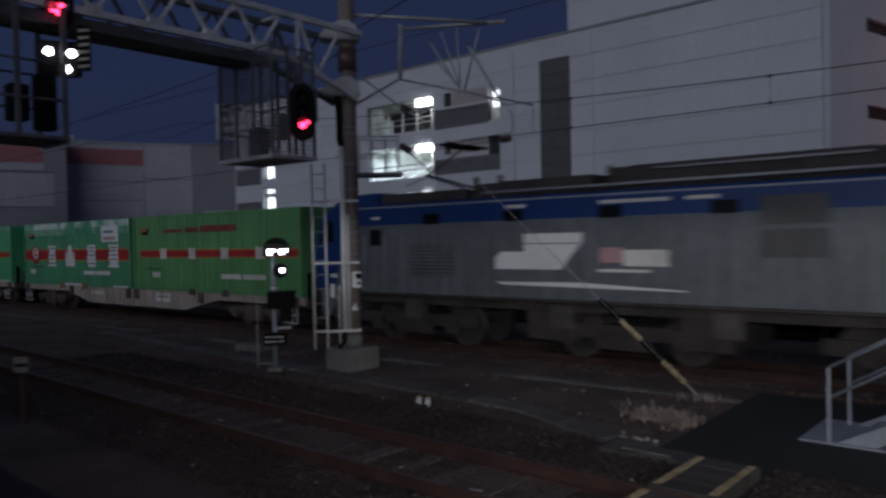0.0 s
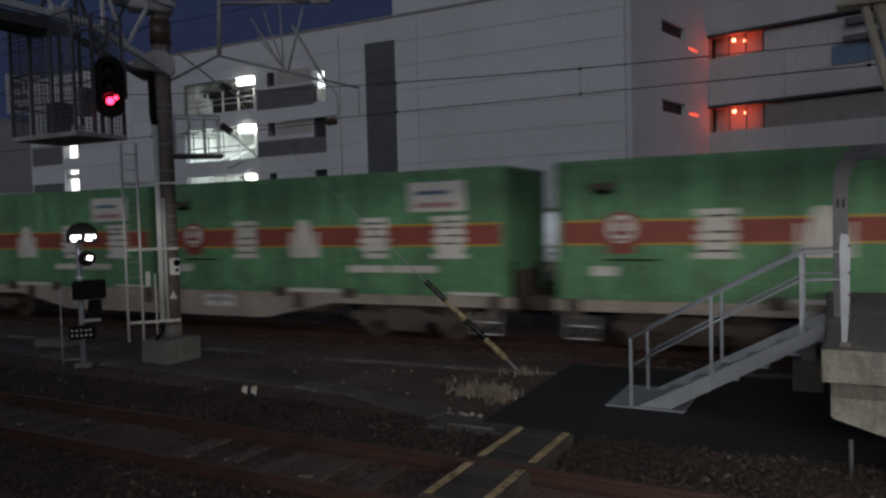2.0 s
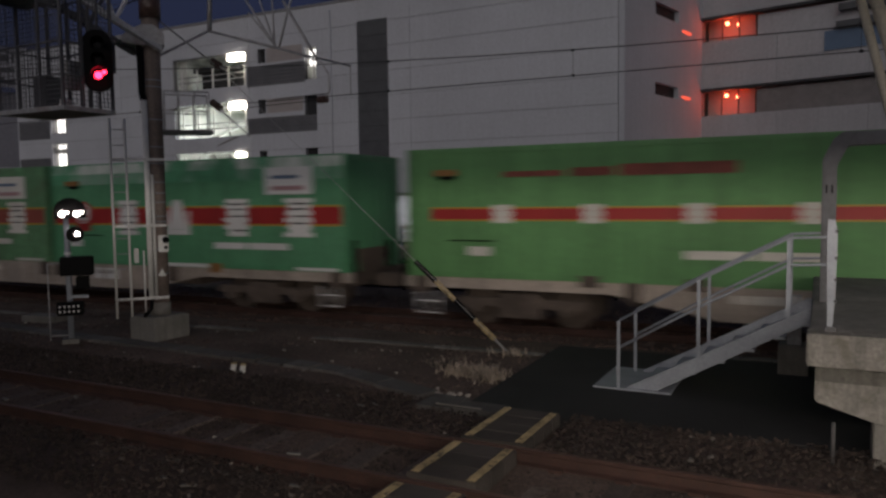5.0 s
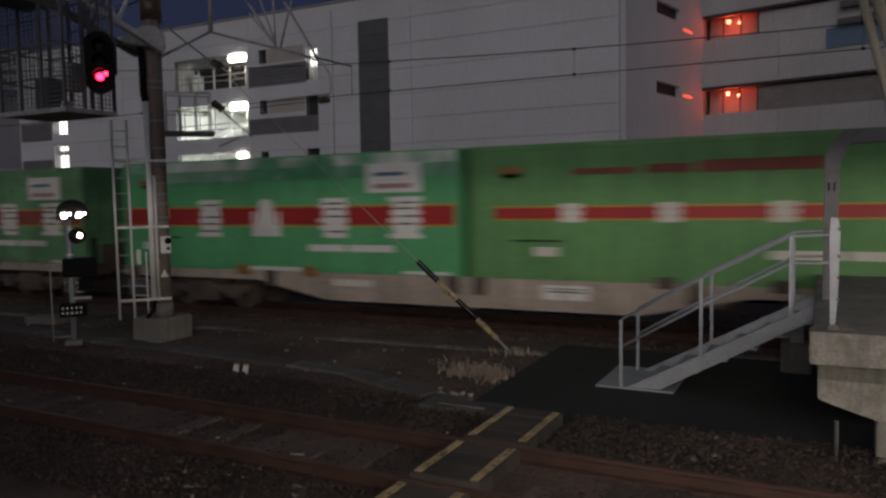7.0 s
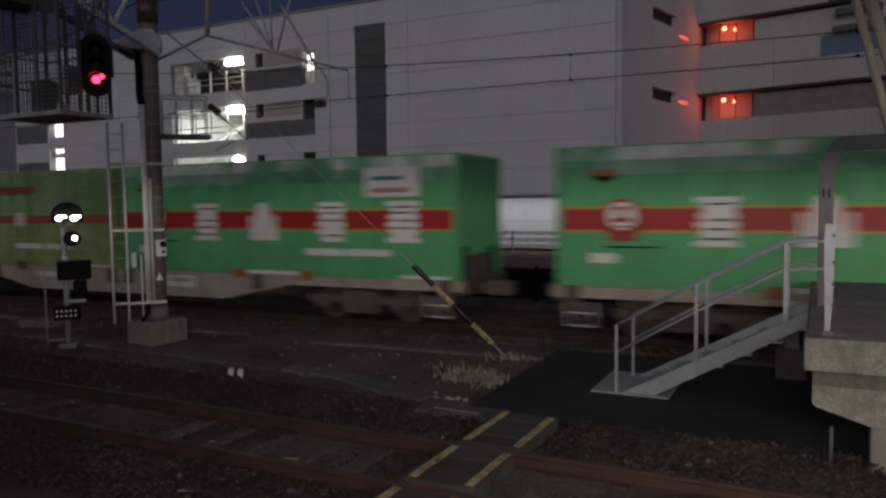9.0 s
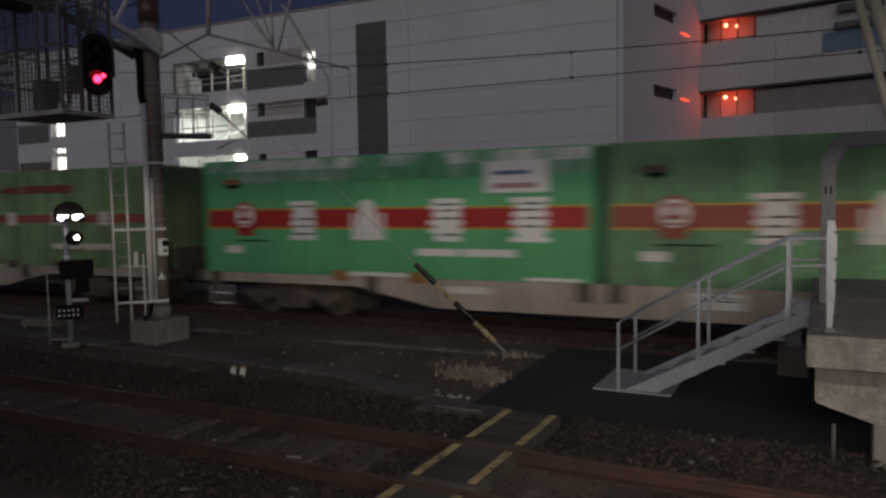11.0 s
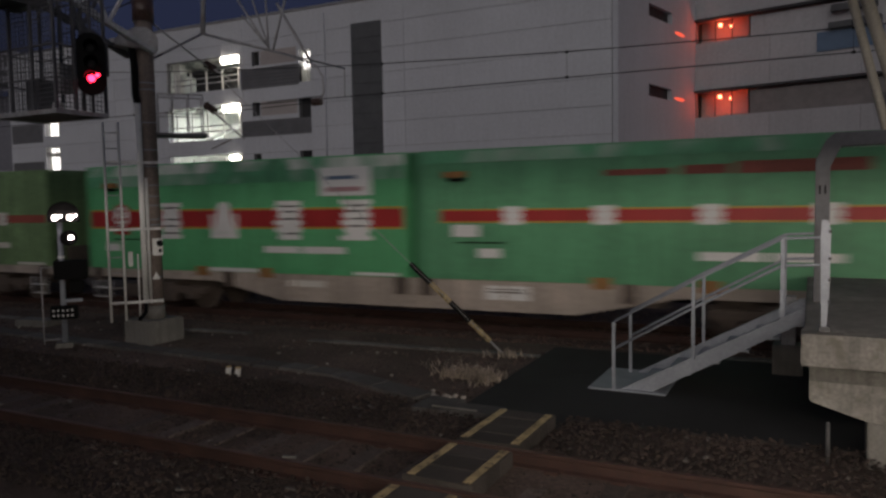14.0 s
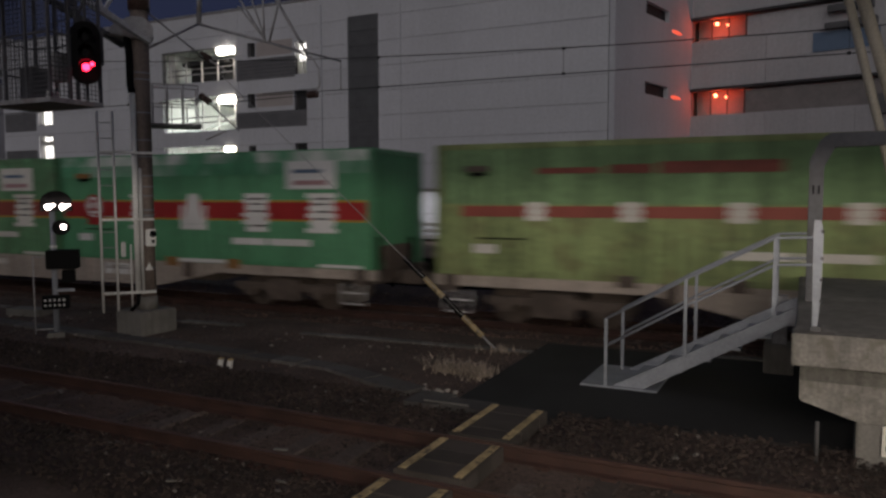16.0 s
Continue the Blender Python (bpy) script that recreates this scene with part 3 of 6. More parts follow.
    block.matrix_basis = pose(0, 0.9, 0)
    clad(block, -22.3, x1, top - 0.4, 20.5, [], 13.6, 2.3)
    part("block_side", boxes((-22.3, -22.0, 1.3, 15, top, 20.5)), M_PANEL, b)
    part("block_roof", boxes((-22.0, x1, 1.3, 15, 20.2, 20.45)), M_CONC, b)
    part("rain_pipe", tubes(((-25.5, -0.08, 0), (-25.5, -0.08, top - 0.4), 0.06)), M_PANEL, b)
    part("cable_conduit", tubes(((-25.7, -0.05, 8.6), (-29.8, -0.05, 8.55), 0.025)), M_DARKSTEEL, b)
    # ground floor brightened by an unseen area light under an added canopy
    part("canopy", boxes((-40, -9.2, -1.6, -0.05, 2.55, 2.70)), M_CONC, b)
    for i, (a, c, d, e) in enumerate(lit):
        li = new("car_park_light", bpy.data.lights.new("car_park_light", "AREA"))
        li.data.shape, li.data.size, li.data.size_y, li.data.energy = "RECTANGLE", 4.0, 1.0, (150, 430, 310)[i]
        li.data.color = (0.84, 0.94, 1.0)
        li.matrix_basis = st(-35.0, D_WALL + 3.2, e + 0.05)
    gl = new("ground_floor_fill", bpy.data.lights.new("ground_floor_fill", "AREA"))
    gl.data.shape, gl.data.size, gl.data.size_y, gl.data.energy, gl.data.color = "RECTANGLE", 30.0, 0.2, 175, (0.88, 0.93, 1.0)
    gl.matrix_basis = STATION @ look((-24.5, D_WALL - 1.3, 2.5), (-24.5, D_WALL, 0.3))
    # unseen area light added to brighten the foot of the wing front
    wl = new("wing_front_fill", bpy.data.lights.new("wing_front_fill", "AREA"))
    wl.data.shape, wl.data.size, wl.data.size_y, wl.data.energy, wl.data.color = "RECTANGLE", 26.0, 0.5, 265, (0.80, 0.89, 1.0)
    wl.matrix_basis = WING @ look((13.5, 7.9, 2.6), (13.5, 9.95, 1.2))


WING = st(-8.74, D_WALL) @ pose(0, 0, 0, 0, 0, -12.9)   # its x runs along the front, its y into the depth


def build_wing():
    b = thing("wing_building", WING, "pale panelled car park wing with orange warning lamps in its slots", "building")
    depth, top = 9.95, 20.5
    # the flank that runs away from the corner, with two dark slots
    flank = new("flank_wall")
    flank.parent = b
    flank.matrix_basis = pose(0.02, 0.02, 0, 0, 0, 90)
    slots = [(3.5, 6.5, 7.62, 8.25), (3.5, 6.5, 11.7, 12.35), (3.5, 6.5, 3.4, 4.0)]
    holes = slots
    for a, c, d, e in cut_rect((0, depth, 0, top), holes):
        part("wall", boxes((a, c, -0.3, 0.0, d, e)), M_PANEL, flank)
    for a, c, d, e in slots:
        part("slot_backing", boxes((a, c, -0.05, -0.01, d, e)), M_DARKIN, flank)
    # the front beyond the flank
    f = new("front_wall")
    f.parent = b
    f.matrix_basis = pose(0, depth, 0)
    opens = [(0.35, 40, 11.2, 12.4), (0.35, 40, 6.95, 8.35), (0.35, 40, 2.7, 4.1)]
    for a, c, d, e in cut_rect((0, 40, 0, top), opens):
        part("wall", boxes((a, c, 0.05, 0.4, d, e)), M_WALLBACK, f)
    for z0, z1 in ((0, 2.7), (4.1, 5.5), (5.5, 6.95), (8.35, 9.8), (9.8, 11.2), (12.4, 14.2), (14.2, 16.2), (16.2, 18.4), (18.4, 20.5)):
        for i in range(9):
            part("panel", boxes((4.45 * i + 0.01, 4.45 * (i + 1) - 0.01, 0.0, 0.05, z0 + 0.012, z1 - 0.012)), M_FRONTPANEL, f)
    part("floor_slab", boxes(*[(0.2, 40, 0.4, 12, z - 0.3, z) for z in (2.65, 6.9, 11.15, 15)]), M_INNER, f)
    part("back_wall", boxes((0, 40, 12, 12.3, 0, top), (-0.2, 0.0, 0.4, 12, 0, top)), M_INNER, f)
    part("roof", boxes((0, 40, 0.4, 12.3, top - 0.4, top - 0.1)), M_CONC, f)
    for k, (a, c, d, e) in enumerate(opens):
        # the dark line of shade at the eave is a solid near-black strip
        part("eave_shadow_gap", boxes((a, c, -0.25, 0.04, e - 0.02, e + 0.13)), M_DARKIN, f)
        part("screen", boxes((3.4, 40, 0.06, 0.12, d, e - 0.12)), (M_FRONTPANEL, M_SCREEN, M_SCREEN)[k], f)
        part("inner_screen", boxes((0.36, 3.39, 0.95, 1.0, d, e + 0.2)), M_BEIGE, f)
        for i in range(3):
            part("mullion", boxes((a + 1.0 + 0.95 * i, a + 1.06 + 0.95 * i, 0.25, 0.32, d, e)), M_DARKSTEEL, f)
        bm = bmesh.new()
        bmesh.ops.create_icosphere(bm, subdivisions=2, radius=0.11, matrix=Matrix.Translation((1.65, 0.30, e - 0.28)))
        part("warning_lamp", bm, G_ORANGE, f, "glowing orange warning lamp")
        bm = bmesh.new()
        bmesh.ops.create_icosphere(bm, subdivisions=2, radius=0.075, matrix=Matrix.Translation((2.25, 0.30, e - 0.42)))
        part("warning_lamp", bm, G_ORANGE, f, "glowing orange warning lamp")
        li = new("warning_light", bpy.data.lights.new("warning_light", "POINT"))
        li.data.energy, li.data.color, li.data.shadow_soft_size = 30.0, (1.0, 0.06, 0.018), 0.10
        li.matrix_basis = WING @ pose(1.75, depth + 0.02, e - 0.42)
    # spill of the orange lamps on the flank, made as flat glowing patches
    for z in (11.38, 7.80):
        bm = bmesh.new()
        bmesh.ops.create_icosphere(bm, subdivisions=2, radius=1.0, matrix=Matrix.Translation((7.6, -0.31, z)) @ Matrix.Diagonal((0.75, 0.03, 0.10, 1)))
        part("side_glow", bm, G_DIM, flank, "dim orange glow on the flank wall")
    for x0, x1, z0, z1 in ((7.5, 9.6, 11.75, 12.1), (7.4, 8.5, 10.9, 11.22), (8.6, 9.8, 10.9, 11.30), (9.9, 10.6, 6.4, 7.4)):
        part("wall_unit", boxes((x0, x1, -0.45, -0.02, z0, z1)), M_STRIPDARK, f, "dark equipment unit", bevel=0.03)
    part("blue_sign", boxes((6.8, 9.9, -0.06, -0.01, 9.85, 10.85)), M_SIGNBLUE, f, "dull blue sign board")


def far_block(name, left, right, dist, h, depth, material, label, bands=(), windows=()):
    """A block that faces the platform between two bearings (degrees left of straight ahead)."""
    mid, half = radians((left + right) / 2), dist * math.tan(radians(left - right) / 2)
    b = thing(name, pose(-dist * math.sin(mid), dist * math.cos(mid), 0, 0, 0, math.degrees(mid)), label, "building", group="far buildings")
    part("wall", boxes((-half, half, 0, depth, 0, h)), material, b)
    part("roof", boxes((-half - 0.1, half + 0.1, -0.15, depth, h + 0.01, h + 0.3)), material, b)
    for z0, z1, mat in bands:
        part("wall_band", boxes((-half - 0.02, half + 0.02, -0.08, 0.1, z0, z1)), mat, b)
    for x0, x1, z0, z1 in windows:
        part("window", boxes((x0, x1, -0.06, 0.0, z0, z1)), M_FARDARK, b)


def build_far():
    far_block("striped_store", 70.0, 55.95, 142, 20.4, 20, M_FAR, "grey store building with a dull red band under its roof",
              bands=[(16.6, 19.4, M_FARRED), (13.6, 13.8, M_FARDARK), (10.2, 10.4, M_FARDARK)])
    far_block("stair_tower", 62.3, 60.9, 137, 20.0, 4, M_FARDARK, "narrow dark stair tower on the store")
    far_block("warehouse", 55.9, 52.65, 141, 20.1, 20, M_FAR, "tall plain pale grey block", bands=[(14.0, 14.15, M_FARDARK)])
    # the warehouse's side as its own block, shade put into a darker wall
    far_block("stepped_block", 52.6, 48.5, 140, 20.1, 18, M_FARDARK, "shaded side of the tall grey block beside the car park")
    far_block("low_shop", 70.0, 61.7, 108, 12.0, 10, M_FARDARK, "low dark building with a pale fascia", bands=[(7.6, 11.9, M_FAR)])
    far_block("rooftop_hut", 55.2, 53.4, 92, 6.2, 4, M_FAR, "small pale hut behind the wagons", bands=[(5.4, 5.9, M_FARDARK)])
    far_block("rooftop_hut", 51.9, 49.7, 92, 6.0, 4, M_FAR, "small pale flat-roofed hut")
    b = thing("billboard", pose(-138 * math.sin(radians(49.85)), 138 * math.cos(radians(49.85)), 20.4, 0, 0, 49.85), "pale billboard with dark marks on a roof", "billboard")
    part("board", boxes((-2.5, 2.5, -0.1, 0.1, 0.5, 6.9)), M_FAR, b)
    part("prop", boxes((-2.0, -1.7, 0.1, 0.5, 0, 6.0), (1.7, 2.0, 0.1, 0.5, 0, 6.0)), M_FARDARK, b)
    for x0, x1, z0, z1 in ((-1.9, -0.2, 4.6, 5.6), (0.3, 1.6, 4.4, 6.1), (-1.6, 1.8, 2.9, 3.5), (-1.9, -0.9, 1.4, 2.2), (-0.3, 1.9, 1.3, 1.8)):
        part("mark", boxes((x0, x1, -0.14, -0.10, z0, z1)), M_STRIPDARK, b)
    # white guard rails along the yard before the buildings
    g = thing("guard_fence", st(0, 33.6, -0.16), "white steel guard fence before the car park", "fence")
    for i in range(17):
        u = -42 + 3.2 * i
        part("post", boxes((u - 0.05, u + 0.05, 0.02, 0.12, 0, 1.15)), M_GALV, g)
        for z in (0.30, 0.62, 0.94):
            part("rail", boxes((u + 0.06, u + 3.14, -0.02, 0.02, z, z + 0.19)), M_WHITEPIPE, g)
    # line-side fence behind the goods line
    f = thing("fence", LINE @ pose(0, 18.3, -0.2), "black line-side fence of flat boards", "fence")
    for i in range(44):
        part("post", boxes((-60 + 2 * i, -59.92 + 2 * i, 0, 0.08, 0, 0.92)), M_BLACK, f)
        part("board", boxes((-59.9 + 2 * i, -58.02 + 2 * i, 0.02, 0.06, 0.05, 0.86)), M_BLACK, f)


def build_home_platform():
    p = structure(new("platform"), "concrete station platform where the camera stands", "platform")
    p.matrix_basis = STATION
    part("slab", boxes((-60, 60, -6, 1.3, 0.95, 1.1)), M_CONC, p)
    part("face", boxes((-60, 60, -5.5, 1.0, -0.2, 0.949)), M_CONC, p)
    r = structure(new("platform_roof"), "plain platform roof with a fascia and tube lights", "roof")
    r.matrix_basis = STATION
    part("roof_sheet", boxes((-60, 60, -6, 0.25, 3.35, 3.45)), M_GALV_OLD, r)
    part("fascia", boxes((-60, 60, 0.25, 0.32, 2.965, 3.45)), M_GALV_OLD, r)
    part("back_wall", boxes((-60, 60, -6.2, -6.0, 1.1, 3.35)), M_CONC, r)
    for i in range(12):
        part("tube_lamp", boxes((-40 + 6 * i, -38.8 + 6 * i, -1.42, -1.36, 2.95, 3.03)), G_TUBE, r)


build_ground()
build_tracks()
build_ballast()
build_crossing()
build_car_park()
build_wing()
build_far()
build_home_platform()
# ---- station things ----
MAST_U, MAST_V = -11.05, 9.87


def build_mast():
    turn = 48.7
    m = thing("signal_mast", st(MAST_U, MAST_V, 0, turn), "round brown mast with white cable pipes on a concrete block", "mast")
    bm = boxes((-0.37, 0.37, -0.39, 0.39, -0.3, 0.28))
    bmesh.ops.rotate(bm, verts=bm.verts, cent=(0, 0, 0), matrix=Matrix.Rotation(radians(-turn - 4), 3, "Z"))
    part("foundation", bm, M_CONC, m, "square concrete block", bevel=0.025)
    part("pole", tubes(((0.03, 0, 0.28), (0.03, 0, 8.6), 0.155), n=24), M_MAST, m)
    part("base_collar", tubes(((0.02, 0, 0.28), (0.02, 0, 0.52), 0.19), n=20), M_CONC, m)
    part("cable_pipe", tubes(((-0.125, -0.15, 0.62), (-0.125, -0.15, 4.25), 0.052), n=12), M_WHITEPIPE, m, "white cable pipe")
    part("cable_pipe", tubes(((-0.04, -0.19, 0.58), (-0.04, -0.19, 2.9), 0.026), n=10), M_WHITEPIPE, m, "white cable pipe")
    part("cable_pipe", tubes(((-0.235, -0.10, 0.34), (-0.235, -0.10, 1.5), 0.016), n=8), M_WHITEPIPE, m, "thin white cable pipe")
    bm = bmesh.new()
    path_tube(bm, [(-0.13, -0.15, 4.26), (-0.16, -0.14, 4.4), (-0.16, -0.14, 4.9), (-0.19, -0.14, 5.3)], 0.06)
    part("cable_run", bm, M_BLACK, m, "black upper cable bundle")
    bm = bmesh.new()
    path_tube(bm, [(-0.12, -0.15, 0.62), (-0.14, -0.2, 0.42), (-0.26, -0.3, 0.3)], 0.035)
    part("cable_run", bm, M_BLACK, m, "black cable at the foot")
    for z in (0.62, 1.05, 1.5, 2.02, 2.12, 2.38, 2.55, 2.75, 3.1, 3.4, 3.9, 4.5, 4.62, 6.1, 6.4):
        part("band", tubes(((0.03, 0, z), (0.03, 0, z + 0.022), 0.163), n=20), M_GALV, m, "shiny steel band")
    part("control_box", boxes((0.02, 0.20, -0.32, -0.16, 1.47, 1.78)), M_WHITEPIPE, m, bevel=0.012)
    part("bell", tubes(((0.15, -0.32, 1.70), (0.15, -0.40, 1.70), 0.06), n=14), M_BLACK, m)
    part("bell", tubes(((0.15, -0.32, 1.56), (0.15, -0.36, 1.56), 0.03), n=12), M_BLACK, m)
    bm = bmesh.new()
    prism(bm, [(0.0, 1.02), (0.14, 1.02), (0.10, 1.10), (0.07, 1.17), (0.04, 1.10)], -0.20, -0.165)
    part("notice_plate", bm, M_WHITEPIPE, m, "small white warning plate")
    # clamps that carry the beam
    for z0 in (5.25, 6.35):
        bm = bmesh.new()
        prism(bm, [(-0.52, z0 + 0.02), (0.10, z0 - 0.04), (0.26, z0), (0.26, z0 + 0.20), (0.10, z0 + 0.36), (-0.12, z0 + 0.36), (-0.40, z0 + 0.20)], -0.24, 0.24)
        part("clamp_plate", bm, M_GALV_OLD, m, "pale steel clamp box", bevel=0.02)
    part("rust_ring", tubes(((0.03, 0, 5.75), (0.03, 0, 6.2), 0.19), n=20), M_CERAMIC, m)
    # ladder beside the mast
    lad = part("ladder", tubes(((-0.72, -0.25, 0.28), (-0.72, -0.25, 3.9), 0.022), ((-0.47, -0.25, 0.30), (-0.47, -0.25, 3.9), 0.022)), M_WHITEPIPE, m, "white steel ladder")
    for i in range(12):
        part("rung", tubes(((-0.72, -0.25, 0.62 + 0.28 * i), (-0.47, -0.25, 0.62 + 0.28 * i), 0.009), n=6), M_GALV_OLD, lad)
    for z in (0.60, 1.94, 3.15):
        part("ladder_bracket", boxes((-0.72, 0.18, -0.24, -0.20, z, z + 0.045)), M_WHITEPIPE, lad)
    part("side_box", boxes((-0.40, -0.32, -0.20, -0.1, 1.28, 1.55)), M_WHITEPIPE, m, bevel=0.01)
    # small railed stand on the far side
    sp = part("stand", boxes((0.12, 1.08, -0.05, 0.55, 3.68, 3.74)), M_DARKSTEEL, m)
    for x in (0.22, 0.48, 0.76, 1.02):
        for y in (-0.02, 0.52):
            part("stand_post", tubes(((x, y, 3.74), (x, y, 4.46), 0.013), n=6), M_GALV_OLD, sp)
    for z in (4.10, 4.46):
        for y in (-0.02, 0.52):
            part("stand_rail", tubes(((0.22, y, z), (1.02, y, z), 0.013), n=6), M_GALV_OLD, sp)


def build_gantry():
    g = thing("signal_gantry", st(MAST_U, 0, 0), "long galvanised lattice beam carrying signals over the tracks", "gantry")
    v0, v1, zl, zu, hw = -1.66, MAST_V + 0.1, 5.73, 6.45, 0.34
    vb, step = 8.13, 0.945            # where the lower chords bend down to the mast, and the lattice's step
    # light painted in: near lattice side in lightened zinc, far side in dark steel
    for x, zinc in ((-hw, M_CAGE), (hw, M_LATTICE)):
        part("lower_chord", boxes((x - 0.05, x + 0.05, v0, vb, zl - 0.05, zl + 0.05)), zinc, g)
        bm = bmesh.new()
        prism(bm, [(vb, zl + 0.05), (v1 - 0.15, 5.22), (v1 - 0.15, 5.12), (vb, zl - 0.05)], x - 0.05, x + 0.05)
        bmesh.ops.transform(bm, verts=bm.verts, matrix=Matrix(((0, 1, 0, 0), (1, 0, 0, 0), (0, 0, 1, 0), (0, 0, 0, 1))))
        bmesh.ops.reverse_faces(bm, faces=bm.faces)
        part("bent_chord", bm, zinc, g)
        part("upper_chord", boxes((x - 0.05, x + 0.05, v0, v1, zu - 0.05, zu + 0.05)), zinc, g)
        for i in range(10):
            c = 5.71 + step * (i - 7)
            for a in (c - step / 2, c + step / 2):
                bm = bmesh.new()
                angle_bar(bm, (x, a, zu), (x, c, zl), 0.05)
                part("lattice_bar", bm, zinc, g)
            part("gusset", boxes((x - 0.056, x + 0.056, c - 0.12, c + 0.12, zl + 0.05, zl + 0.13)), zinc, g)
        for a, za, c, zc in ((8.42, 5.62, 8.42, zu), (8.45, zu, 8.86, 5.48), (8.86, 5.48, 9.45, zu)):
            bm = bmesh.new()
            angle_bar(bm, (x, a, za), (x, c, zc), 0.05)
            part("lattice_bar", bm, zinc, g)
    for i in range(14):
        y = v0 + (vb - v0) * i / 13
        for z in (zl, zu):
            bm = bmesh.new()
            angle_bar(bm, (-hw, y, z), (hw, y, z), 0.05)
            part("cross_bar", bm, M_GALV_OLD, g)
    part("walkway", boxes((-0.27, 0.27, v0, v1 - 2.2, 5.50, 5.55)), M_DARKSTEEL, g, "dark walkway under the beam")
    for x in (-0.33, 0.27):
        part("walkway_edge", boxes((x, x + 0.06, v0, v1 - 2.2, 5.48, 5.64)), M_DARKSTEEL, g)
    part("mast", tubes(((0, v0, 0), (0, v0, 7.5), 0.17), n=20), M_MAST, g)


def signal_head(parent, x, y, zc, lit_z):
    """A long oval black backboard with hooded lamps, facing down the track towards -y of its parent."""
    bm = bmesh.new()
    pts = []
    for i in range(12):
        a = math.pi * i / 11
        pts.append((0.23 * math.cos(a), 0.30 + 0.22 * math.sin(a)))
    for i in range(12):
        a = math.pi + math.pi * i / 11
        pts.append((0.23 * math.cos(a), -0.30 + 0.22 * math.sin(a)))
    prism(bm, [(x + a, zc + c) for a, c in pts], y - 0.02, y + 0.02)
    board = part("backboard", bm, M_BLACK, parent, "black oval signal board")
    part("lamp_case", boxes((x - 0.14, x + 0.14, y + 0.02, y + 0.28, zc - 0.42, zc + 0.42)), M_BLACK, parent, bevel=0.03)
    for z in (zc + 0.26, zc, lit_z):
        bm = bmesh.new()
        n = 14
        ring = []
        for yy, r in ((y - 0.02, 0.105), (y - 0.24, 0.115)):
            ring.append([bm.verts.new((x + r * math.cos(math.radians(-20 + 220 * i / n)), yy, z + r * math.sin(math.radians(-20 + 220 * i / n)))) for i in range(n + 1)])
        for i in range(n):
            bm.faces.new((ring[0][i], ring[0][i + 1], ring[1][i + 1], ring[1][i]))
        part("hood", bm, M_BLACK, board)
        bm = bmesh.new()
        disc(bm, x, y - 0.021, z, 0.062, 0.012)
        part("lens", bm, G_RED if z == lit_z else M_GLASSDARK, board, "glowing red lens" if z == lit_z else "")
    # the red glint in the hood is a small glowing disc
    bm = bmesh.new()
    disc(bm, x + 0.09, y - 0.2, lit_z + 0.03, 0.035, 0.01)
    part("lens_glint", bm, G_RED, board)


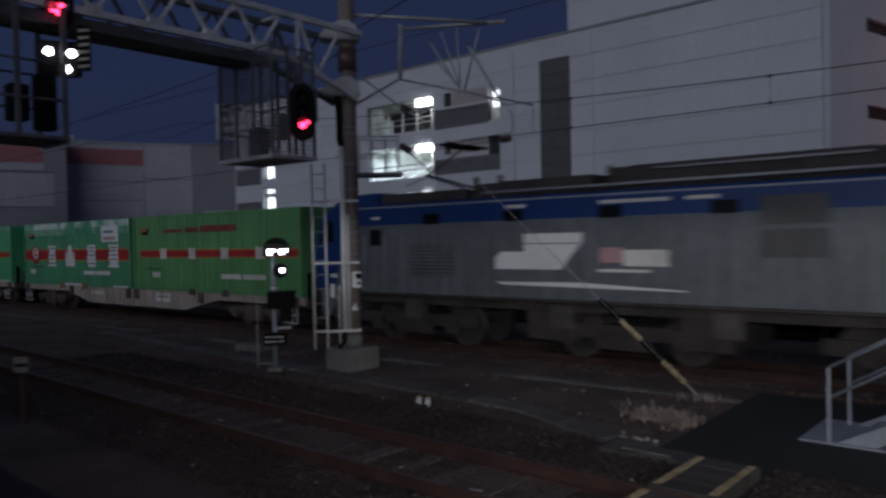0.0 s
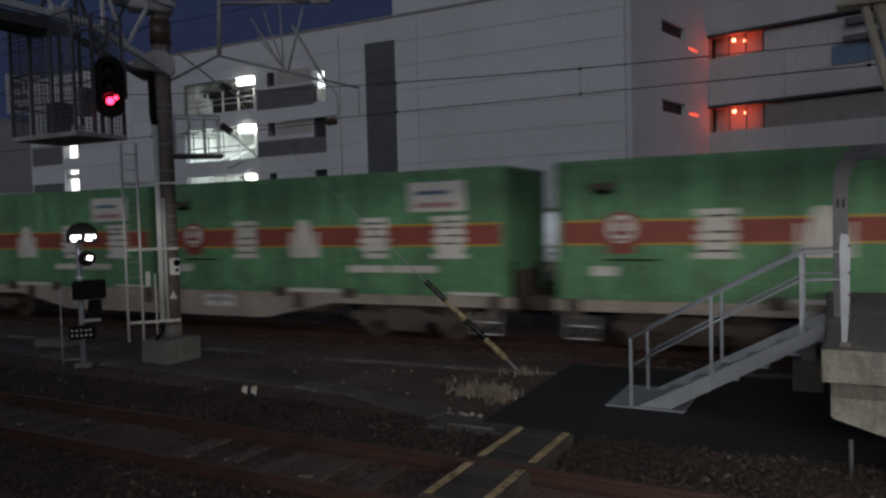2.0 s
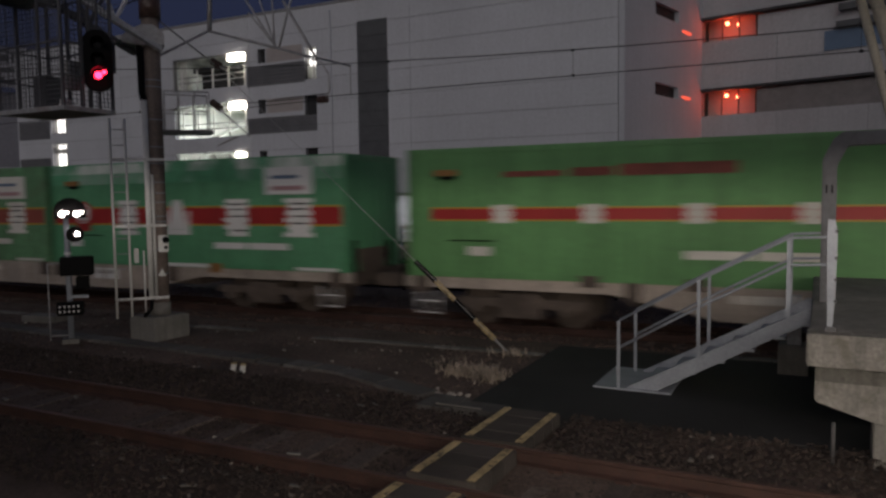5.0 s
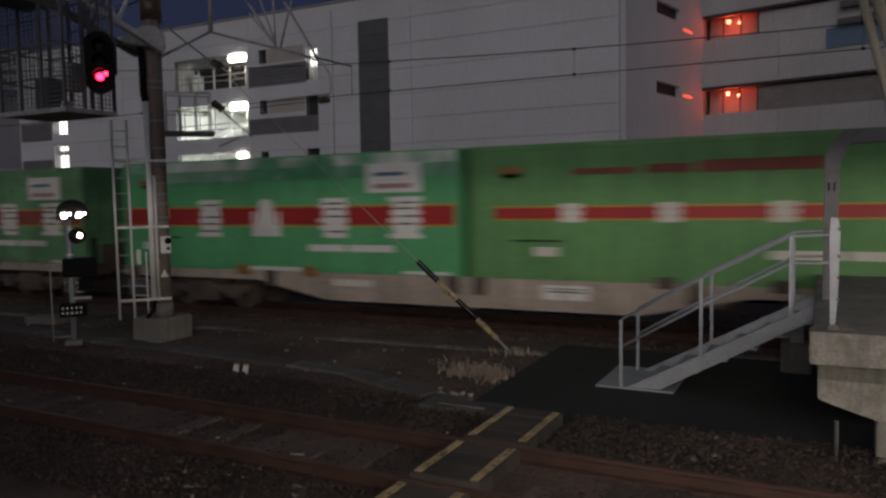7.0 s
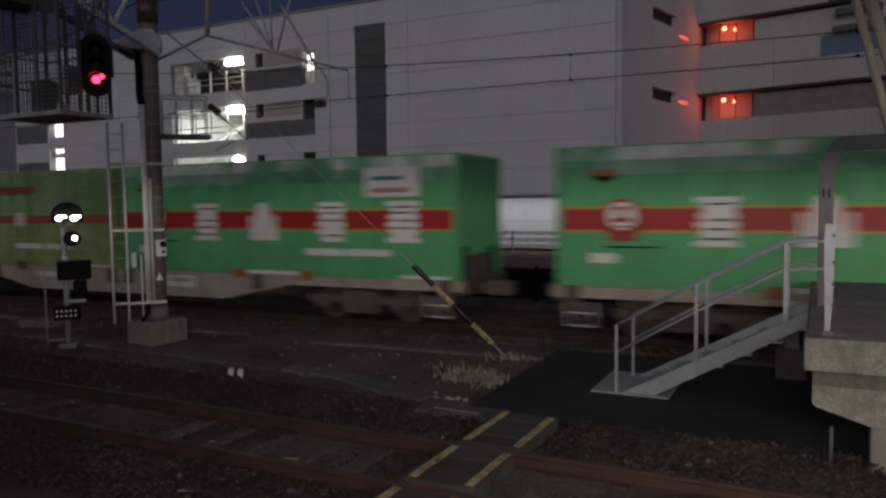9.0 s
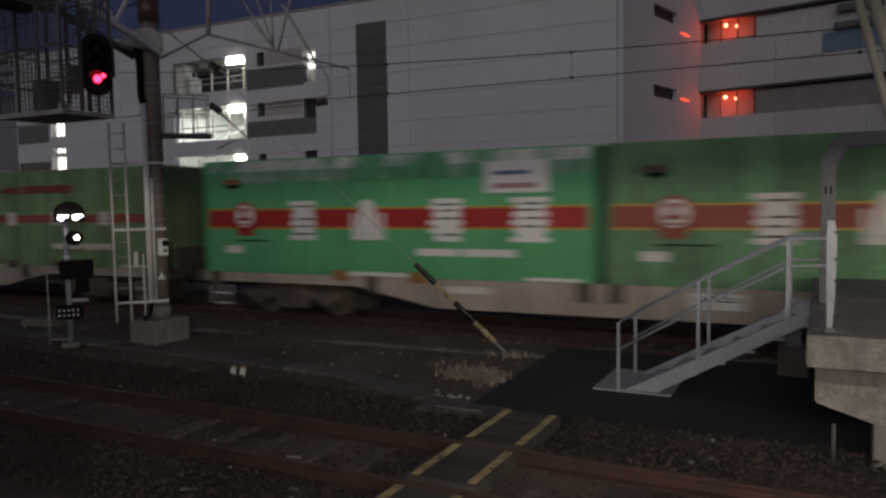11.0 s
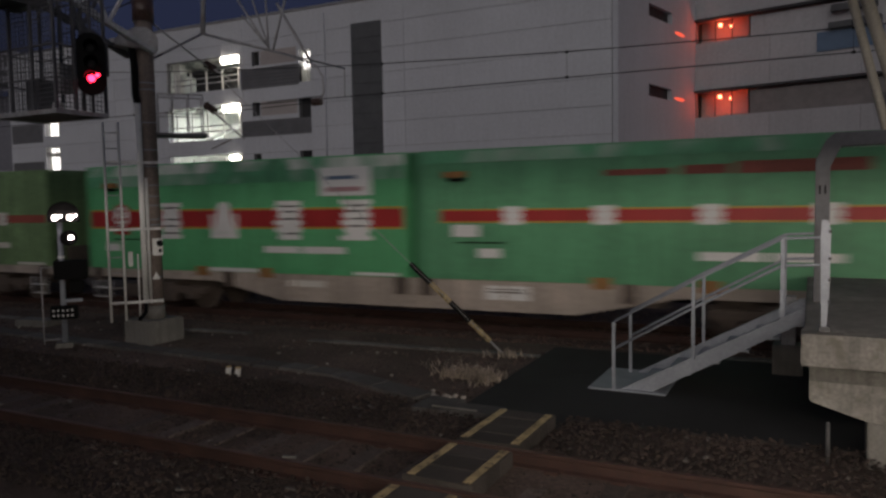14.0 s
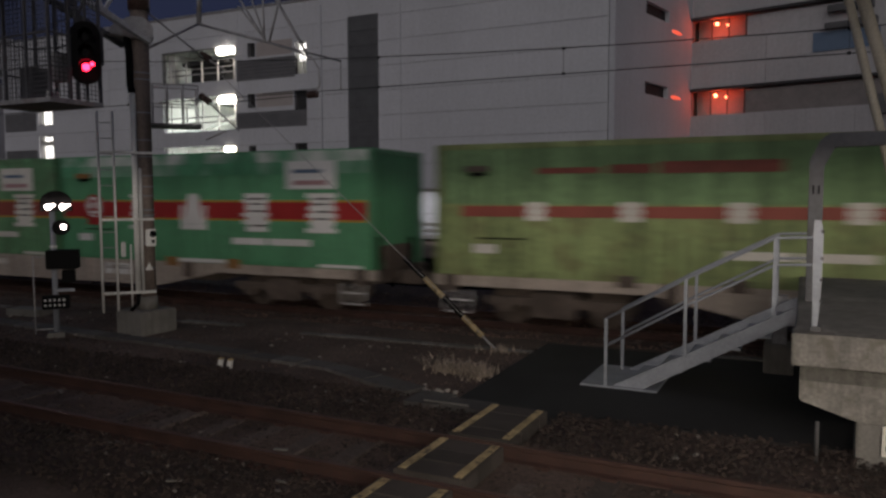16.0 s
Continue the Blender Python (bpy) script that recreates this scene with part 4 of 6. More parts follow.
def build_signal_cages():
    # cage near the mast, crosswise under the beam
    c = thing("signal_cage", st(MAST_U, 7.9, 0), "galvanised signal cage hung under the lattice beam", "signal cage")
    part("floor_grating", boxes((-0.70, 0.84, -0.44, 0.44, 3.83, 3.86)), M_LOCOUNDER, c)
    for y in (-0.47, 0.44):
        part("floor_rim", boxes((-0.73, 0.87, y, y + 0.03, 3.81, 3.88)), M_GALV_OLD, c, "zinc floor edge")
    for x in (-0.73, 0.84):
        part("floor_rim", boxes((x, x + 0.03, -0.439, 0.439, 3.81, 3.88)), M_GALV_OLD, c)
    for x in (-0.70, -0.20, 0.32, 0.84):
        for y in (-0.44, 0.44):
            part("hanger", boxes((x - 0.022, x + 0.022, y - 0.022, y + 0.022, 3.87, 5.74)), M_CAGE, c)
    for y in (-0.1, 0.2):
        part("hanger", boxes((0.822, 0.858, y - 0.018, y + 0.018, 3.87, 5.74)), M_CAGE, c)
    for z in (4.35, 4.85, 5.70):
        bm = bmesh.new()
        for y in (-0.44, 0.44):
            tube(bm, (-0.70, y, z), (0.84, y, z), 0.016, 6)
        for x in (-0.70, 0.84):
            tube(bm, (x, -0.44, z), (x, 0.44, z), 0.016, 6)
        part("rail", bm, M_CAGE, c)
    bm = bmesh.new()
    for i in range(24):
        a = -0.68 + 0.065 * i
        tube(bm, (a, -0.44, 3.9), (a, -0.44, 5.65), 0.007, 4)
        tube(bm, (-0.70, -0.44, 3.92 + 0.07 * i), (0.84, -0.44, 3.92 + 0.07 * i), 0.007, 4)
        tube(bm, (0.84, -0.44, 3.92 + 0.07 * i), (0.84, 0.44, 3.92 + 0.07 * i), 0.007, 4)
        if i < 13:
            tube(bm, (0.84, -0.42 + 0.07 * i, 3.9), (0.84, -0.42 + 0.07 * i, 5.65), 0.007, 4)
            tube(bm, (-0.70, -0.42 + 0.07 * i, 3.9), (-0.70, -0.42 + 0.07 * i, 5.65), 0.007, 4)
    part("wire_mesh", bm, M_CAGE, c, "fine wire mesh sides")["kind"] = "stuff"
    part("relay_box", boxes((0.52, 0.72, -0.25, -0.02, 4.15, 4.6)), M_GALV_OLD, c, bevel=0.015)
    part("relay_box", boxes((-0.35, -0.05, -0.1, 0.2, 3.88, 4.45)), M_CAGE, c, bevel=0.015)
    # pale block added at the floor's near corner
    part("floor_lamp_case", boxes((0.66, 0.80, -0.40, -0.26, 3.88, 3.98)), M_WHITEPIPE, c, bevel=0.015)
    s = thing("signal", st(MAST_U + 0.64, 8.13, 0.20, 52) @ Matrix.Scale(0.93, 4), "black oval colour light signal showing red", "signal")
    signal_head(s, 0.1, -0.35, 4.74, 4.50)
    part("arm", tubes(((0.1, 0.0, 5.1), (0.5, 0.9, 5.35), 0.03)), M_DARKSTEEL, s)
    part("arm", boxes((0.32, 0.38, -0.2, 0.0, 4.6, 5.15)), M_CAGE, s)
    # cage over the near track with a signal, route lights and a plate
    d = thing("signal_cage", st(MAST_U, 4.0, 0), "galvanised signal cage over the near track", "signal cage")
    part("floor_grating", boxes((-0.5, 0.5, -1.0, 0.34, 3.86, 3.91)), M_CAGE, d)
    for y in (-1.03, 0.34):
        part("floor_rim", boxes((-0.53, 0.53, y, y + 0.03, 3.83, 3.93)), M_LATTICE, d)
    for x, y in ((-0.45, -0.95), (0.45, -0.95), (-0.45, 0.30), (0.45, 0.30), (0.45, -0.3)):
        part("hanger", boxes((x - 0.03, x + 0.03, y - 0.03, y + 0.03, 3.91, 5.75)), M_CAGE, d)
    for z in (4.4, 4.9):
        bm = bmesh.new()
        for x in (-0.45, 0.45):
            tube(bm, (x, -0.95, z), (x, 0.30, z), 0.02, 6)
        tube(bm, (-0.45, -0.95, z), (0.45, -0.95, z), 0.02, 6)
        part("rail", bm, M_CAGE, d)
    part("relay_box", boxes((-0.2, 0.05, -0.25, 0.0, 4.15, 4.65)), M_BLACK, d, bevel=0.015)
    part("relay_box", boxes((0.15, 0.35, -0.02, 0.24, 4.0, 4.75)), M_BLACK, d, bevel=0.015)
    s = thing("signal", st(MAST_U, 4.35, 0, 62), "black colour light signal showing red with white route lights below", "signal")
    signal_head(s, 0.07, -0.30, 5.90, 5.66)
    part("route_board", boxes((-0.18, 0.38, -0.30, -0.26, 4.76, 5.26)), M_BLACK, s, bevel=0.02)
    for x, z in ((-0.03, 5.105), (0.255, 5.09), (0.19, 4.865)):
        bm = bmesh.new()
        disc(bm, x, -0.301, z, 0.055, 0.03)
        part("lens", bm, G_WHITE, s, "glowing white lens")
    part("plate", boxes((0.32, 0.50, -0.32, -0.30, 4.86, 5.50)), M_BLACK, s, "black plate with pale marks")
    for i in range(6):
        bm = bmesh.new()
        prism(bm, [(0.34, 4.89 + 0.10 * i), (0.48, 4.92 + 0.10 * i), (0.48, 4.95 + 0.10 * i), (0.34, 4.93 + 0.10 * i)], -0.328, -0.321)
        part("mark", bm, M_CREAM, s)


def build_shunt_signal():
    s = thing("shunting_signal", st(-12.20, 8.85, 0, 48), "low shunting signal post with white lights and black boxes", "signal")
    part("post", tubes(((0, 0, -0.2), (0, 0, 2.2), 0.05)), M_GALV, s)
    part("base", boxes((-0.14, 0.14, -0.14, 0.14, -0.2, -0.08)), M_CONC, s)
    bm = bmesh.new()
    pts = [(0.26, -0.10)] + [(0.26 * math.cos(math.pi * i / 12), 0.04 + 0.23 * math.sin(math.pi * i / 12)) for i in range(13)] + [(-0.26, -0.10)]
    prism(bm, [(0.08 + a, 2.22 + c) for a, c in pts], -0.12, -0.06)
    part("board", bm, M_BLACK, s, "black half round lamp board")
    for x in (-0.05, 0.19):
        bm = bmesh.new()
        disc(bm, x, -0.125, 2.20, 0.052, 0.04)
        part("lens", bm, G_WHITE, s, "glowing white lens")
    # glints right of the lenses, made as small glowing discs
    for x in (0.04, 0.28):
        bm = bmesh.new()
        disc(bm, x, -0.128, 2.23, 0.024, 0.03)
        part("lens_glint", bm, G_WHITE, s)
    part("lamp_housing", tubes(((0.15, -0.02, 1.83), (0.15, -0.25, 1.83), 0.14), n=16), M_BLACK, s)
    bm = bmesh.new()
    disc(bm, 0.20, -0.255, 1.84, 0.042, 0.02)
    part("lens", bm, G_WHITE, s, "glowing white lens")
    part("equipment_box", boxes((-0.12, 0.42, -0.2, 0.15, 1.08, 1.42)), M_BLACK, s, bevel=0.015)
    part("equipment_box", boxes((0.12, 0.34, -0.1, 0.12, 0.82, 1.05)), M_BLACK, s, bevel=0.015)
    part("bracket", boxes((-0.02, 0.32, -0.06, 0.02, 0.66, 0.71)), M_GALV, s)
    part("number_box", boxes((-0.20, 0.24, -0.2, 0.0, 0.36, 0.60)), M_BLACK, s, bevel=0.01)
    for r, z in enumerate((0.42, 0.51)):
        for i in range(5):
            part("bar", boxes((-0.16 + 0.075 * i, -0.13 + 0.075 * i, -0.21, -0.201, z, z + 0.035)), M_WHITE, s)
    part("side_rail", tubes(((-0.34, 0.0, -0.1), (-0.34, 0.0, 1.3), 0.012), ((-0.34, 0, 1.3), (0, 0, 1.3), 0.012), ((-0.34, 0, -0.02), (0, 0, -0.02), 0.012), n=6), M_GALV_OLD, s)
    part("collar", tubes(((0, 0, 1.46), (0, 0, 1.50), 0.065)), M_WHITE, s)


def build_stairs():
    s = thing("platform_stairs", st(0, 0, 0), "galvanised steel stairs with pipe handrails up to the platform end", "stairs")
    va, vb = 9.55, 10.55
    part("base_plate", boxes((-2.62, -1.62, 9.45, 10.68, -0.13, -0.10)), M_GALV, s, bevel=0.005)
    for v in (va, vb):
        bm = bmesh.new()
        prism(bm, [(-2.20, -0.10), (-1.80, -0.10), (0.0, 0.93), (0.55, 0.93), (0.55, 1.05), (-0.10, 1.05)], v - 0.025, v + 0.025)
        part("stringer", bm, M_GALV, s)
        rail_pts = [(-2.29, v, 0.78), (-1.30, v, 1.35), (-0.30, v, 1.88), (0.15, v, 1.90)]
        bm = bmesh.new()
        path_tube(bm, rail_pts, 0.017)
        part("handrail", bm, M_GALV, s)
        bm = bmesh.new()
        path_tube(bm, [(-2.29, v, 0.42), (-1.30, v, 1.01), (-0.30, v, 1.56), (0.15, v, 1.58)], 0.018)
        part("mid_rail", bm, M_GALV, s)
        for u, z0, z1 in ((-2.29, -0.10, 0.78), (-1.30, 0.36, 1.35), (-0.30, 0.90, 1.88)):
            part("post", boxes((u - 0.02, u + 0.02, v - 0.06, v - 0.03, z0, z1)), M_GALV, s)
    for i in range(6):
        u, z = -1.98 + 0.34 * i, -0.01 + 0.175 * i
        part("tread", boxes((u, u + 0.30, va + 0.03, vb - 0.03, z - 0.03, z)), M_GALV, s)
    part("landing", boxes((0.0, 0.7, va + 0.03, vb - 0.03, 1.05, 1.09)), M_GALV, s)
    part("pier", boxes((-0.47, -0.08, 11.2, 11.58, -0.25, 0.29)), M_CONC, s, "concrete pier", bevel=0.02)
    part("pier_post", boxes((-0.36, -0.18, 11.3, 11.5, 0.29, 0.97)), M_GALV_OLD, s)
    # bent steel frame at the stair head
    a = thing("arch_frame", st(0, 0, 0), "grey steel frame with a rounded corner at the stair head", "frame")
    bm = bmesh.new()
    prism(bm, [(0.03, 1.0), (0.19, 1.0), (0.19, 2.72), (0.30, 2.95), (1.9, 2.98), (1.9, 3.13), (0.24, 3.12), (0.14, 3.04), (0.03, 2.80)], 9.92, 10.08)
    part("bent_post", bm, M_ARCH, a, bevel=0.012)
    part("post", boxes((1.901, 2.06, 9.92, 10.08, 1.0, 3.12)), M_ARCH, a)
    for dx in (0.07, 0.13):
        part("slot", boxes((dx, dx + 0.02, 9.912, 9.921, 2.40, 2.50)), M_BLACK, a)


def build_island():
    p = structure(new("island_platform"), "weathered concrete end of the island platform on beams", "platform")
    p.matrix_basis = STATION
    part("slab", boxes((-0.05, 60, 7.54, 12.9, 0.97, 1.1)), M_CONC, p, bevel=0.012)
    for i in range(18):
        part("edge_block", boxes((-0.075 + 1.0 * i, 0.915 + 1.0 * i, 7.50, 7.85, 0.81, 1.112)), M_CONC_EDGE, p, bevel=0.012)
    # upper band of the edge beam, darker than the haunch below it
    bm = bmesh.new()
    prism(bm, [(0.0, 0.809), (60, 0.809), (60, 0.62), (0.0, 0.62)], 7.75, 8.10)
    part("edge_beam", bm, M_CONC_BEAM, p)
    bm = bmesh.new()
    prism(bm, [(0.0, 0.619), (60, 0.619), (60, 0.27), (0.96, 0.27), (0.51, 0.27), (0.02, 0.42), (0.0, 0.45)], 7.75, 8.10)
    part("haunch", bm, M_CONC_EDGE, p, "pale haunch under the edge beam")
    for i in range(12):
        part("column", boxes((0.49 + 4 * i, 0.95 + 4 * i, 7.76, 8.09, -0.3, 0.275)), M_CONC, p, bevel=0.015)
        part("column", boxes((0.62 + 4 * i, 1.05 + 4 * i, 12.4, 12.8, -0.3, 0.969)), M_CONC, p, bevel=0.015)
    part("inner_wall", boxes((1.2, 60, 9.6, 9.9, -0.3, 0.97)), M_CONC_DARK, p)
    part("marker_pipe", tubes(((0.165, 7.75, -0.2), (0.165, 7.75, 0.24), 0.02)), M_DARKSTEEL, p)
    sign = part("number_sign", boxes((0.70, 0.94, 7.735, 7.752, -0.02, 0.262)), M_WHITE_DULL, p, "small white plate with dark bars")
    for z in (0.04, 0.14):
        part("bar", boxes((0.73, 0.91, 7.728, 7.734, z, z + 0.05)), M_DARKSTEEL, sign)
    e = thing("edge_post", st(0.12, 7.72, 1.1), "white painted steel plate post bolted to the platform edge", "post")
    bm = bmesh.new()
    prism(bm, [(-0.03, 0.05), (0.015, 0.05), (0.035, 0.35), (0.045, 0.95), (0.02, 1.05), (-0.035, 1.06), (-0.045, 0.9)], -0.03, 0.03)
    part("plate", bm, M_GALV, e, bevel=0.004)
    part("foot", boxes((-0.045, 0.045, -0.05, 0.05, 0.0, 0.06)), M_DARKSTEEL, e)
    for z in (0.3, 0.5, 0.7, 0.95):
        part("bolt", tubes(((0.035, -0.03, z), (0.035, -0.05, z), 0.015)), M_DARKSTEEL, e)
    c = thing("platform_canopy", st(0, 0, 0), "cream painted steel canopy end with slanting struts", "canopy")
    part("strut", tubes(((0.36, 10.0, 4.75), (1.11, 10.0, 1.7), 0.05), n=12), M_CREAM, c)
    part("strut", tubes(((0.50, 10.0, 4.75), (1.38, 10.0, 1.7), 0.07), n=12), M_CREAM, c)
    part("column", boxes((1.3, 1.5, 9.8, 10.2, 1.1, 4.7)), M_CREAM, c)
    part("head_beam", boxes((0.07, 12, 9.85, 10.15, 4.74, 4.95)), M_CREAM, c, bevel=0.02)
    part("roof_sheet", boxes((0.2, 30, 8.0, 12.9, 5.6, 5.68)), M_GALV_OLD, c)
    part("roof_post", boxes((1.34, 1.46, 9.9, 10.1, 4.95, 5.6)), M_CREAM, c)


def build_guy():
    g = thing("guy_wire", pose(-3.12, 11.67, -0.15), "taut guy wire with black and yellow guard sleeves", "guy wire")
    d = Vector((-1.56, -0.02, 1.43))
    top = d * 3.35
    part("wire", tubes(((0, 0, 0), tuple(top), 0.006), n=6), M_GALV_OLD, g)
    part("wire", tubes(((0.06, -0.1, 0.0), tuple(top + Vector((0.05, -0.1, 0))), 0.005), n=6), M_GALV_OLD, g)
    part("anchor_rod", tubes(((0.12, 0, -0.12), tuple(d * 0.14), 0.02)), M_GALV_OLD, g)
    for i, (a, c, mat) in enumerate(((0.14, 0.36, M_YELLOW), (0.36, 0.58, M_BLACK), (0.58, 0.80, M_YELLOW), (0.80, 1.03, M_BLACK))):
        part("guard_sleeve", tubes((tuple(d * a), tuple(d * c), 0.046), n=10), mat, g, "yellow sleeve" if mat is M_YELLOW else "black sleeve")
    w = tagged(weed_clump((-3.28, 10.05), 0.42, 0.32, 460, M_WEED), "dry pale weeds at the foot of the guy wire", "weeds", kind="stuff")
    tagged(weed_clump((-2.88, 9.9), 0.26, 0.30, 340, M_WEED), "dry pale weeds beside the asphalt pad", "weeds", kind="stuff")
    tagged(weed_clump((-3.75, 10.5), 0.5, 0.3, 30, M_WEED), "thin dry grass on the ballast", "weeds", kind="stuff")
    tagged(weed_clump((-3.0, 11.5), 0.3, 0.2, 60, M_WEED), "dry stalks round the guy anchor", "weeds", kind="stuff")


def weed_clump(centre, rx, ry, n, material):
    rng = random.Random(int(centre[0] * 100) + n)
    verts, faces = [], []
    for i in range(n):
        x, y = centre[0] + rng.gauss(0, rx * 0.45), centre[1] + rng.gauss(0, ry * 0.45)
        h, a = rng.uniform(0.03, 0.17), rng.uniform(0, 6.28)
        lean = rng.uniform(0.02, 0.20)
        w = rng.uniform(0.004, 0.014)
        z0 = -0.16
        ca, sa = math.cos(a), math.sin(a)
        b = len(verts)
        verts += [(x - w * sa, y + w * ca, z0), (x + w * sa, y - w * ca, z0),
                  (x + lean * 0.4 * ca + w * 0.7 * sa, y + lean * 0.4 * sa - w * 0.7 * ca, z0 + h * 0.6),
                  (x + lean * 0.4 * ca - w * 0.7 * sa, y + lean * 0.4 * sa + w * 0.7 * ca, z0 + h * 0.6), (x + lean * ca, y + lean * sa, z0 + h)]
        faces += [(b, b + 1, b + 2, b + 3), (b + 3, b + 2, b + 4)]
    return soup("weeds", verts, faces, material)


def build_small():
    m = thing("limit_marker", st(-7.65, 8.25, -0.16), "pair of short slanted yellow and white marker posts", "marker")
    for x in (-0.1, 0.08):
        bm = bmesh.new()
        prism(bm, [(x - 0.04, 0), (x + 0.03, 0), (x + 0.055, 0.13), (x - 0.01, 0.13)], -0.03, 0.03)
        part("post", bm, M_WHITE, m, bevel=0.006)
        part("cap", boxes((x - 0.01, x + 0.055, -0.03, 0.03, 0.131, 0.15)), M_YELLOW, m)
    p = thing("sign_post", st(-11.6, 4.0, -0.16, 50), "short rusty post with a small white sign", "sign")
    part("post", boxes((-0.03, 0.03, -0.03, 0.03, 0, 0.80)), M_RAIL, p)
    part("sign_plate", boxes((-0.10, 0.10, -0.05, -0.03, 0.76, 0.98)), M_CONC, p)
    part("bar", boxes((-0.09, 0.09, -0.056, -0.051, 0.84, 0.89)), M_BLACK, p)
    k = thing("cable_box", pose(-13.6, 12.0, -0.18), "low pale concrete cable box beside the goods line", "box")
    part("body", boxes((-0.45, 0.45, -0.2, 0.2, 0, 0.16)), M_CONC, k, bevel=0.01)
    rng = random.Random(21)
    for i in range(9):
        r = thing("rubble", pose(-3.15 + rng.gauss(0, 0.14), 8.85 + rng.gauss(0, 0.07), -0.14, 0, 0, rng.uniform(0, 90)), "broken pale stone beside the cover slabs", "rubble", group="rubble by the slabs")
        bm = bmesh.new()
        bmesh.ops.create_icosphere(bm, subdivisions=1, radius=rng.uniform(0.03, 0.055))
        for v in bm.verts:
            v.co *= rng.uniform(0.65, 1.2)
            v.co.z *= 0.7
        part("stone", bm, M_STONE_PALE, r)
    rng = random.Random(9)
    for i in range(22):
        u, v = rng.uniform(-13, -3.5), rng.choice([rng.uniform(4.6, 5.2), rng.uniform(6.8, 8.0), rng.uniform(5.6, 6.3)])
        s = thing("litter", st(u, v, -0.135, rng.uniform(-30, 30)), "small pale scrap lying on the ballast", "litter", group="scraps on the ballast")
        part("scrap", boxes((-0.07, 0.07, -0.02, 0.02, 0, 0.015)), M_CONC, s)


def build_overhead():
    # contact wire and messenger over the goods line
    w = thing("overhead_line", LINE @ pose(0, FAR_P, 0), "dark overhead contact wire with its carrier wire", "overhead line")
    bm = bmesh.new()
    tube(bm, (-150, 0, 4.82), (150, 0, 4.82), 0.010, 6)
    part("contact_wire", bm, M_WIRE, w)
    bm = bmesh.new()
    pts = [(-60 + 3 * i, 0, 5.25 + 0.0022 * min(abs(-60 + 3 * i - 2), 26) ** 2) for i in range(41)]
    path_tube(bm, pts, 0.010, 6)
    part("carrier_wire", bm, M_WIRE, w)
    for x in (-16, -8.3, -4.05, 1.0, 7):
        z1 = 5.25 + 0.0022 * (x - 2) ** 2
        part("dropper", tubes(((x, 0, 4.82), (x, 0, z1), 0.004), n=5), M_WIRE, w)
        part("clip", boxes((x - 0.03, x + 0.03, -0.015, 0.015, 4.80, 4.85)), M_BLACK, w)
        part("clip", boxes((x - 0.03, x + 0.03, -0.015, 0.015, z1 - 0.03, z1 + 0.02)), M_BLACK, w)
    # cantilever from the mast over the goods line
    c = thing("cantilever", pose(-9.75, 11.15, 0), "grey pipe cantilever with insulators on the mast", "cantilever")
    part("top_pipe", tubes(((0.12, 0.12, 5.1), (-0.08, 1.85, 5.92), 0.026), ((-0.08, 1.85, 5.92), (1.53, 1.85, 5.45), 0.026)), M_GALV_OLD, c)
    part("post_pipe", tubes(((-0.06, 1.85, 5.9), (0.0, 1.85, 7.1), 0.05)), M_GALV_OLD, c)
    part("upper_arm", tubes(((0.0, 0.1, 6.9), (2.2, 1.85, 6.75), 0.04), ((0.0, 1.85, 7.0), (2.6, 1.85, 6.7), 0.04)), M_GALV_OLD, c)
    for p, q, r in (((1.53, 1.85, 5.45), (0.75, 1.85, 6.6), 0.022), ((1.53, 1.85, 5.45), (1.05, 1.85, 6.75), 0.018), ((1.5, 1.85, 5.45), (1.45, 1.85, 6.85), 0.018),
                    ((1.6, 1.85, 5.45), (2.0, 1.85, 6.7), 0.022), ((1.72, 1.85, 6.35), (2.45, 1.85, 5.15), 0.03), ((0.9, 1.85, 6.2), (1.53, 1.85, 5.47), 0.02)):
        part("hanger", tubes((p, q, r)), M_GALV_OLD, c)
    bm = bmesh.new()
    path_tube(bm, [(1.53, 1.85, 5.45), (2.2, 1.85, 5.22), (2.55, 1.85, 5.08), (2.70, 1.85, 4.85), (2.72, 1.85, 4.55), (2.62, 1.85, 4.38), (2.5, 1.85, 4.36)], 0.020)
    part("registration_arm", bm, M_GALV_OLD, c)
    part("strut_pipe", tubes(((0.12, 0.12, 5.75), (0.05, 1.85, 5.22), 0.016), ((0.05, 1.85, 5.25), (0.55, 1.85, 4.95), 0.020)), M_GALV_OLD, c)
    part("strut_pipe", tubes(((0.0, 1.85, 4.42), (0.85, 1.85, 3.72), 0.020), ((0.55, 1.85, 3.72), (0.05, 1.85, 3.55), 0.018)), M_GALV_OLD, c)
    part("wire_support", tubes(((1.53, 1.85, 5.45), (1.9, 4.37, 5.47), 0.02), ((1.9, 4.37, 5.47), (1.9, 4.37, 4.82), 0.012)), M_GALV_OLD, c)
    part("steady_wire", tubes(((2.5, 1.85, 4.36), (0.85, 1.85, 4.30), 0.008), n=6), M_WIRE, c)
    for p, q in (((-0.02, 1.85, 5.30), (0.16, 1.85, 5.20)), ((-0.05, 1.85, 4.46), (0.14, 1.85, 4.33)), ((2.46, 1.85, 4.36), (2.62, 1.85, 4.37))):
        bm = bmesh.new()
        for i in range(4):
            f = i / 3
            a = Vector(p).lerp(Vector(q), f)
            tube(bm, a, a + (Vector(q) - Vector(p)).normalized() * 0.03, 0.075, 12)
        tube(bm, p, q, 0.035, 8)
        part("insulator", bm, M_CERAMIC, c)
    # feeder wires above and left
    f = thing("feeder_wires", pose(0, 0, 0), "thin dark feeder wires crossing the evening sky", "wires")
